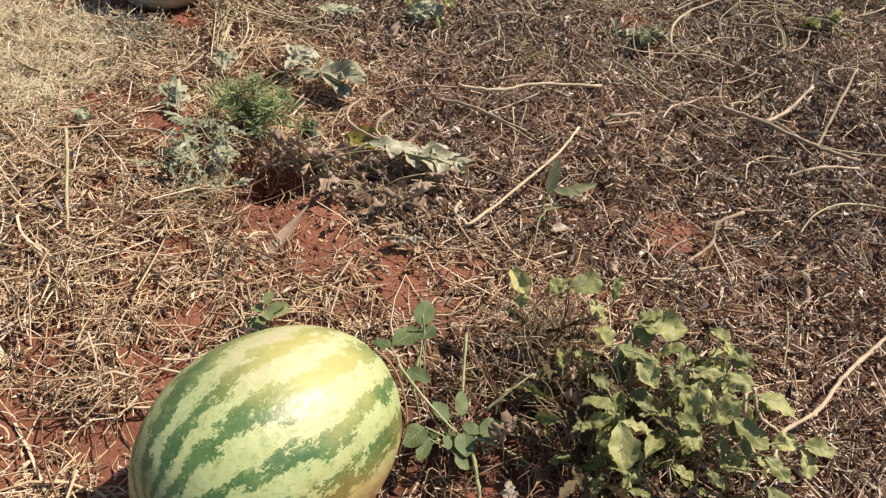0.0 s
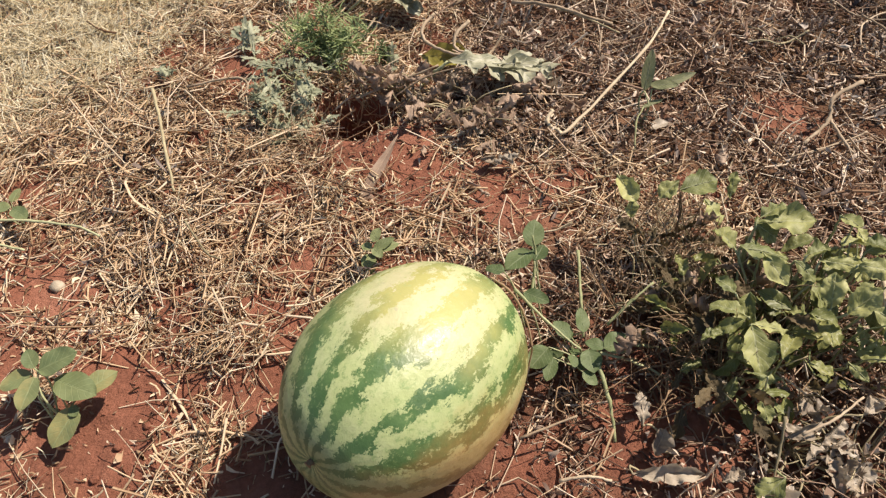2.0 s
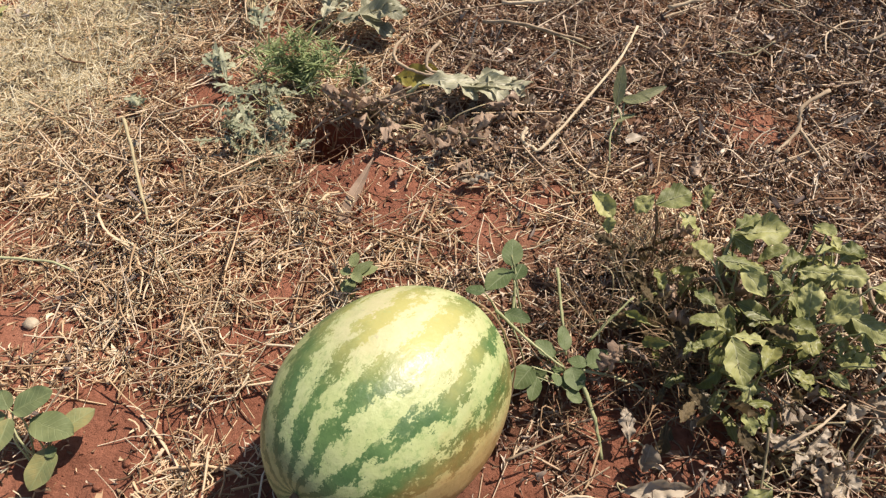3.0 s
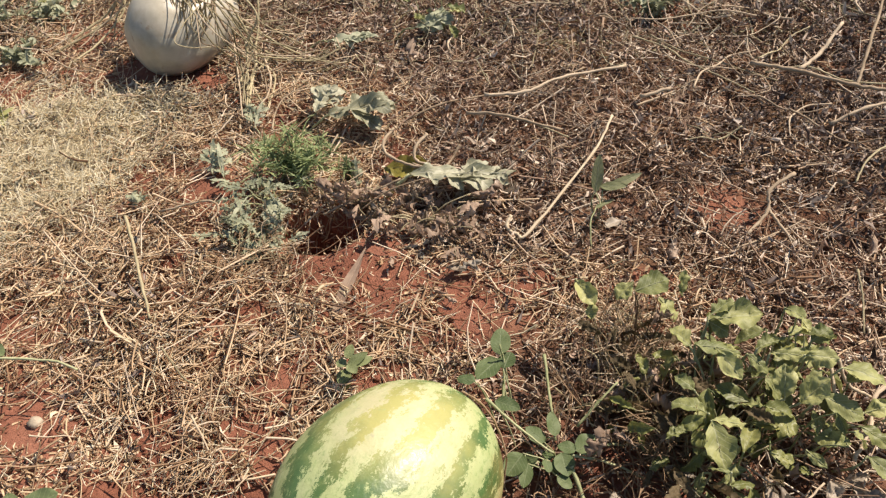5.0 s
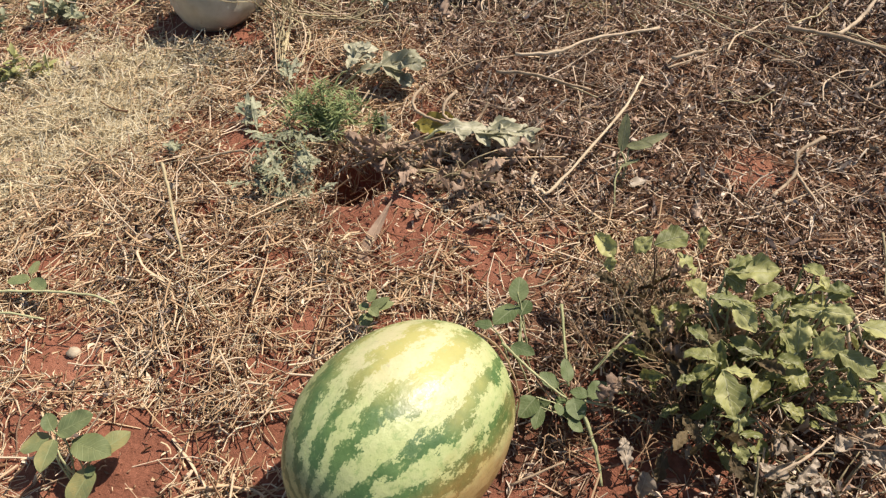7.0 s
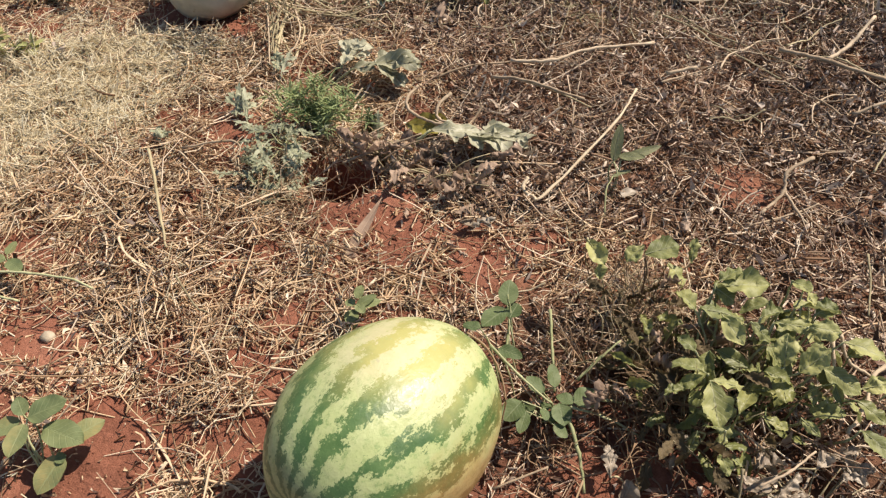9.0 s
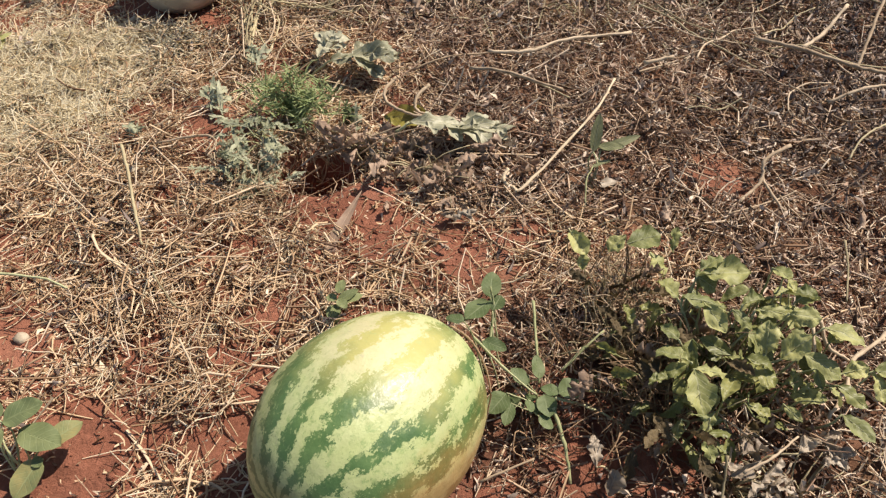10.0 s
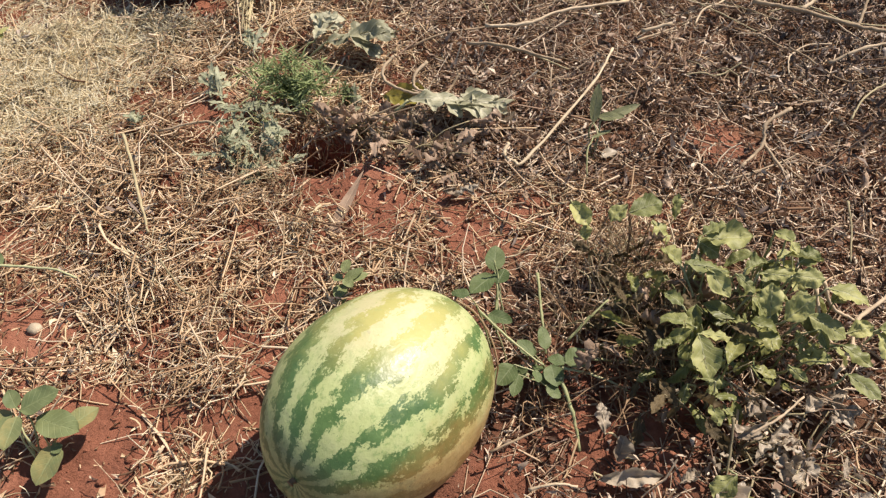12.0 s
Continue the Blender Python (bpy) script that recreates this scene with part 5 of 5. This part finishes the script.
for i in range(150):                                        # shorter runs of dead vine over the litter
    x, y = (rng.uniform(-0.2, 1.3), rng.uniform(1.12, 2.8)) if i < 136 else (rng.uniform(-1.2, -0.3), rng.uniform(0.6, 2.2))
    a, turn, L = rng.uniform(0, 6.28), rng.gauss(0, 0.7), rng.uniform(0.10, 0.34)
    pts = []
    for k in range(5):
        pts.append((x, y, 0.012 + 0.022 * rng.random()))
        x, y, a = x + math.cos(a) * L / 4, y + math.sin(a) * L / 4, a + turn * 0.35 + rng.gauss(0, 0.3)
    if any(q[0] < 0.15 and q[1] < 1.45 for q in pts):
        continue
    vine("dry_vine", (rng.uniform(0.0020, 0.0042), *pts), VINE if i % 3 else DARKVINE, "dry pale tan melon vine lying over the litter", "dry vines", 600 + i)
for i in range(3 * len(DRAPE)):                            # each with looser strands beside it
    row, j = DRAPE[i // 3], random.Random(i)
    row = (row[0] * 1.5, *row[1:])
    if i % 3:
        row = (row[0] * j.uniform(0.5, 1.0), *[(x + j.uniform(-0.05, 0.05) + 0.012, y + j.uniform(-0.05, 0.05), max(z + j.uniform(-0.012, 0.012), 0.004)) for x, y, z in row[1:]])
    laid = []
    for p in spline(row[1:], 5):                            # strands lie against the melon where they cross it
        q = pale.matrix_basis.inverted() @ p
        d = (q.x / 0.142) ** 2 + (q.y / (0.102 * (1 - 0.22 * q.x / 0.14))) ** 2
        if d < 1:
            p.z = min(max(p.z, 0.086 + 0.102 * math.sqrt(1 - d)), 0.086 + 0.102 * math.sqrt(1 - d) + 0.012)
        laid.append((p.x, p.y, p.z - (0.026 if d < 1 else 0.012) - (max(on_ground(p.x, p.y), -0.01) if d < 1 else 0)))
    vine("draped_vine", (row[0], *laid[::2]), (DARKVINE, VINE, DARKVINE, BROWNTWIG)[(i + i // 3) % 4], "dry grey-brown vine draped over the cream melon", "vines on the cream melon", 300 + i)


# ---- fern weed ----
def needle_bush(name, base, n, spread, height, length, width, material, label, seed, each=4):
    """A tuft of thin shoots, each set with narrow leaves."""
    foot = Vector((base[0], base[1], on_ground(*base)))
    root = new(name)
    root.location = foot
    tagged(root, label, "weed")
    rng = random.Random(seed)
    for k in range(n):
        a = rng.uniform(0, 6.283)
        d = rng.random() ** 0.6
        top = Vector((math.cos(a) * spread * d, math.sin(a) * spread * d * 0.7, height * rng.uniform(0.45, 1.0) * (1.1 - 0.5 * d)))
        mid = top * 0.5 + Vector((0, 0, height * 0.12))
        sprig_curve = spline(((0, 0, -0.003), mid, top), 5)
        shoot = part("shoot", tube("shoot", ((0, 0, -0.003), mid, top), 0.0009, GREENSTEM, 4, 5, 0.6), root)
        verts, faces = [], []
        FLOW.clear()
        for q in sprig_curve[2:]:
            for j in range(each):
                tip = q + Vector((rng.uniform(-1, 1), rng.uniform(-1, 1), rng.uniform(-0.1, 0.9))).normalized() * length
                blade(verts, faces, leaf_pose(q, tip, rng.uniform(-60, 60)), length * rng.uniform(0.6, 1.2), width, rng, 0.3, rng.uniform(0, 0.4), 0.05, 0, 0.5, 0.2, 5, 2)
        part("foliage", veined(mesh_of("foliage", verts, faces, material)), shoot)
    return root


needle_bush("fern_weed", (-0.400, 1.160), 28, 0.112, 0.115, 0.032, 0.0026, FERN, "bushy bright green fine-leaved weed", 50)
needle_bush("fern_sprig", (-0.295, 1.145), 4, 0.014, 0.075, 0.014, 0.004, HEART, "single upright grey-green sprig", 51)
for i, (x, y) in enumerate(((0.0, 2.30), (0.12, 2.22), (-0.12, 2.34), (0.06, 2.45), (1.14, 2.33), (1.30, 2.20), (1.02, 2.45), (1.25, 2.48), (0.30, 2.62), (-1.28, 2.0), (-1.38, 1.85), (-1.2, 1.88),
                            (0.86, 2.5), (0.55, 2.55), (-0.3, 2.6), (0.95, 1.95), (0.42, 1.72), (1.3, 1.7), (-1.45, 1.81), (-1.36, 1.57), (-1.36, 1.89), (-1.21, 1.38), (-1.19, 1.65))):
    needle_bush("low_weed", (x, y), 7, 0.10, 0.075, 0.028, 0.012, (CITRON, SAGE, SAGE)[i % 3], "low sparse grey-green weed among the dead vines", 60 + i, 2)["group"] = "low weeds"


for i, (x, y) in enumerate(((-0.09, 2.32), (0.0, 2.16), (0.15, 2.36), (0.245, 2.28), (0.39, 2.46), (0.80, 2.38), (0.87, 2.21), (1.08, 2.24), (1.16, 2.18), (1.28, 2.35), (-0.2, 2.31), (-0.13, 1.70), (1.0, 2.6), (0.6, 2.7))):
    rng = random.Random(700 + i)
    rows = []
    for k in range(9):
        a, d, z = rng.uniform(0, 6.28), rng.uniform(0.01, 0.075), rng.uniform(0.03, 0.10)
        L, bx, by = rng.uniform(0.025, 0.05), x + d * math.cos(a), y + d * math.sin(a)
        rows.append((bx, by, z, bx + L * math.cos(a), by + L * math.sin(a), z + rng.uniform(-0.015, 0.02), L * 0.8, rng.uniform(-40, 40)))
    plant("young_weed", (x, y), rows, "broad", CITRON if i % 2 else SAGE, PALESTEM, "leafy yellow-green weed growing among the dead vines", "weed", 700 + i, 0.0014, group="leafy weeds")


def dead_bush(name, base, n, spread, height, label, seed, woods=None):
    """A clump of thin dead branching stems."""
    foot = Vector((base[0], base[1], on_ground(*base)))
    root = new(name)
    root.location = foot
    tagged(root, label, "dead plant")
    rng = random.Random(seed)
    for k in range(n):
        a, d = rng.uniform(0, 6.283), rng.uniform(0.3, 1)
        start = Vector((rng.uniform(-0.5, 0.5) * spread, rng.uniform(-0.5, 0.5) * spread, -0.003))
        top = Vector((math.cos(a) * spread * d, math.sin(a) * spread * d, height * rng.uniform(0.4, 1)))
        mid = start.lerp(top, 0.5) + Vector((rng.uniform(-0.02, 0.02), rng.uniform(-0.02, 0.02), rng.uniform(0, 0.03)))
        twig = part("twig", tube("twig", (start, mid, top), rng.uniform(0.0007, 0.0015), (woods or (VINE, BROWNTWIG, DARKVINE, BROWNTWIG))[k % 4], 4, 5, 0.5, 0.15, k), root)
        for j in range(2):
            q = mid.lerp(top, rng.random())
            out = q + Vector((rng.uniform(-1, 1), rng.uniform(-1, 1), rng.uniform(-0.3, 0.8))) * 0.035
            part("side_twig", tube("side_twig", (q, q.lerp(out, 0.5) + Vector((0, 0, 0.004)), out), 0.0006, BROWNTWIG, 3, 4, 0.5, 0.1, j), twig)
    return root


dead_bush("dead_bush", (0.185, 0.70), 64, 0.10, 0.11, "clump of thin tan dead stems under the leafy vine", 80, (VINE, PALEWOOD, DARKVINE, VINE))
# brown twigs only: the vine's shade is put into the wood colour
dead_bush("dead_bush", (0.21, 0.56), 60, 0.10, 0.12, "tangle of thin dead stems shading the soil, darkened brown as if shaded", 91, (BROWNTWIG,) * 4)
dead_bush("dead_bush", (0.25, 0.64), 40, 0.10, 0.09, "clump of thin tan dead stems under the leafy vine", 81, (VINE, PALEWOOD, DARKVINE, BROWNTWIG))
dead_bush("dead_bush", (0.33, 0.60), 36, 0.10, 0.09, "clump of thin brown dead stems under the leafy vine", 82)
dead_bush("dead_bush", (0.10, 0.62), 26, 0.08, 0.06, "clump of thin brown dead stems beside the weed", 83)
rng = random.Random(84)
droop = []
for k in range(22):
    x, y, a = rng.uniform(-0.35, -0.22), rng.uniform(1.035, 1.095), rng.uniform(0, 6.28)
    z = rng.uniform(0.02, 0.07)
    droop.append((x, y, z, x + 0.035 * math.cos(a), y + 0.035 * math.sin(a) - 0.01, z + rng.uniform(-0.02, 0.01), rng.uniform(0.014, 0.023), rng.uniform(-40, 40)))
plant("drooping_shoot", (-0.25, 1.07), droop, "ragged", RUST, DARKVINE, "wilted shoot with small curled brown leaves over a hollow", "dead plant", 84)
dead_bush("dead_bush", (-0.30, 1.075), 26, 0.07, 0.055, "clump of thin brown dead stems behind a hollow", 86)
# the next two use only dark twigs too, imitating shade on the ground
dead_bush("dead_bush", (0.06, 0.47), 14, 0.08, 0.035, "low dry twigs round the creeping weed", 87, (BROWNTWIG,) * 4)
dead_bush("dead_bush", (0.17, 0.49), 34, 0.10, 0.05, "low dry twigs darkened for the shade of the leafy vine", 88, (BROWNTWIG,) * 4)
dead_bush("dead_bush", (-0.47, 0.98), 30, 0.09, 0.05, "clump of thin brown dead stems below the thistle weed", 89)
dead_bush("dead_bush", (-0.40, 0.90), 26, 0.08, 0.045, "clump of thin brown dead stems in the straw", 90)
plant("upright_shoot", (0.155, 0.90), [(0.172, 1.015, 0.06, 0.180, 1.055, 0.115, 0.021, 0), (0.185, 1.02, 0.06, 0.255, 1.035, 0.085, 0.017, 40), (0.17, 0.99, 0.045, 0.205, 1.01, 0.05, 0.016, -20), (0.18, 1.025, 0.065, 0.225, 1.015, 0.075, 0.018, 20)],
      "plain", SAGEGREEN, PALESTEM, "thin upright dull green shoot beside a dry stick", "weed", 85)

curled = []
for k in range(34):
    x, y, a, L = rng.uniform(-0.34, -0.02), rng.uniform(0.955, 1.065), rng.uniform(0, 6.28), rng.uniform(0.03, 0.052)
    if x < -0.22 and y < 1.03:
        continue
    z = rng.uniform(0.022, 0.05)
    curled.append((x, y, z, x + L * math.cos(a), y + L * math.sin(a), z + rng.uniform(-0.012, 0.02), L * rng.uniform(0.38, 0.55), rng.uniform(-50, 50)))
plant("withered_vine", (-0.15, 1.01), curled[::2], "ragged", RUST, DARKVINE, "withered shoot with large curled pale brown leaves by the hollow", "dead plant", 91, 0.0014)
plant("withered_vine", (-0.12, 1.00), curled[1::2], "broad", RUST, DARKVINE, "withered shoot with crumpled brown leaves under a grey leaf", "dead plant", 92, 0.0014)

# ---- single leaves, stones, clods ----
def lone_leaf(name, base, tip, width, kind, material, label, seed, roll=0, lift=0.004):
    b, t = Vector(base), Vector(tip)
    b.z += on_ground(b.x, b.y) + lift
    t.z += on_ground(t.x, t.y) + lift
    ob = new(name, leaf_mesh(name, kind, (t - b).length, width, material, seed))
    ob.matrix_basis = leaf_pose(b, t, roll)
    return tagged(ob, label, "leaf")


lone_leaf("olive_leaf", (-0.225, 1.165, 0.01), (-0.130, 1.135, 0.03), 0.055, "wavy", OLIVE, "yellowing olive leaf curled under a vine", 70, 30)
lone_leaf("triangular_leaf", (-0.24, 0.93, 0.012), (-0.288, 0.785, 0.006), 0.022, "flat", RUST, "dry grey-brown pointed leaf lying on the straw", 71, 5, 0.008)
lone_leaf("white_petal", (0.185, 0.965, 0.015), (0.215, 0.98, 0.02), 0.022, "oval", ASHEN, "small bleached white leaf scrap", 72)
lone_leaf("bleached_leaf", (0.91, 1.63, 0.02), (0.95, 1.61, 0.02), 0.035, "oval", ASHEN, "small pale yellow dead leaf", 73)

rng = random.Random(9)
for i in range(40):                                        # the rust-brown heap under the grey leaf
    x, y = -0.13 + rng.gauss(0, 0.085), 1.015 + rng.gauss(0, 0.05)
    a = rng.uniform(0, 6.28)
    L = rng.uniform(0.025, 0.055)
    lone_leaf("shrivelled_leaf", (x, y, rng.uniform(0.0, 0.02)), (x + L * math.cos(a), y + L * math.sin(a), rng.uniform(0.0, 0.018)), L * 0.75, ("ragged", "pinnate")[i % 2], (RUST, RUST, ASHEN)[i % 3],
              "crumpled rust-brown dead leaf", 400 + i, rng.uniform(-30, 30))["group"] = "shrivelled leaves"
for i in range(150):                                        # single dead leaves over the dark litter
    x, y = rng.uniform(-0.2, 1.25), rng.uniform(0.8, 2.5)
    a = rng.uniform(0, 6.28)
    L = rng.uniform(0.02, 0.045)
    lone_leaf("dead_leaf", (x, y, rng.uniform(0.005, 0.03)), (x + L * math.cos(a), y + L * math.sin(a), rng.uniform(0.005, 0.04)), L * 0.55, "ragged", (RUST, ASHEN, RUST, RUST)[i % 4],
              "curled dry dead leaf in the litter", 500 + i, rng.uniform(-60, 60))["group"] = "dead leaves"


def stone(name, x, y, size, material, label, seed, group):
    bm = bmesh.new()
    bmesh.ops.create_icosphere(bm, subdivisions=2, radius=size)
    for v in bm.verts:
        n = noise.noise(v.co * (1.3 / size) + Vector((seed * 3.1, 0, 0)))
        v.co *= 1 + 0.28 * n
        v.co.z *= 0.7
    ob = new(name, bm_mesh(name, bm, material))
    ob.location = (x, y, on_ground(x, y) + size * 0.35)
    ob.rotation_euler = (0, 0, seed)
    return tagged(ob, label, "stone" if material is PEBBLE else "clod", group)


for i, (x, y, s) in enumerate(((-0.725, 0.61, 0.011), (-0.678, 0.995, 0.017), (-1.031, 2.447, 0.026), (-1.069, 2.442, 0.018), (-0.69, 0.37, 0.006))):
    stone("pebble", x, y, s, PEBBLE, "small pale tan pebble on the soil", 1 + i, "pebbles")
for i in range(90):
    cx, cy, r = BARE[i % len(BARE)]
    x, y = cx + rng.gauss(0, r * 0.8), cy + rng.gauss(0, r * 0.8)
    if math.hypot(x + 0.155, y - 0.435) > 0.17:
        stone("clod", x, y, rng.uniform(0.003, 0.007), SOIL, "crumb of red soil", i, "soil crumbs")
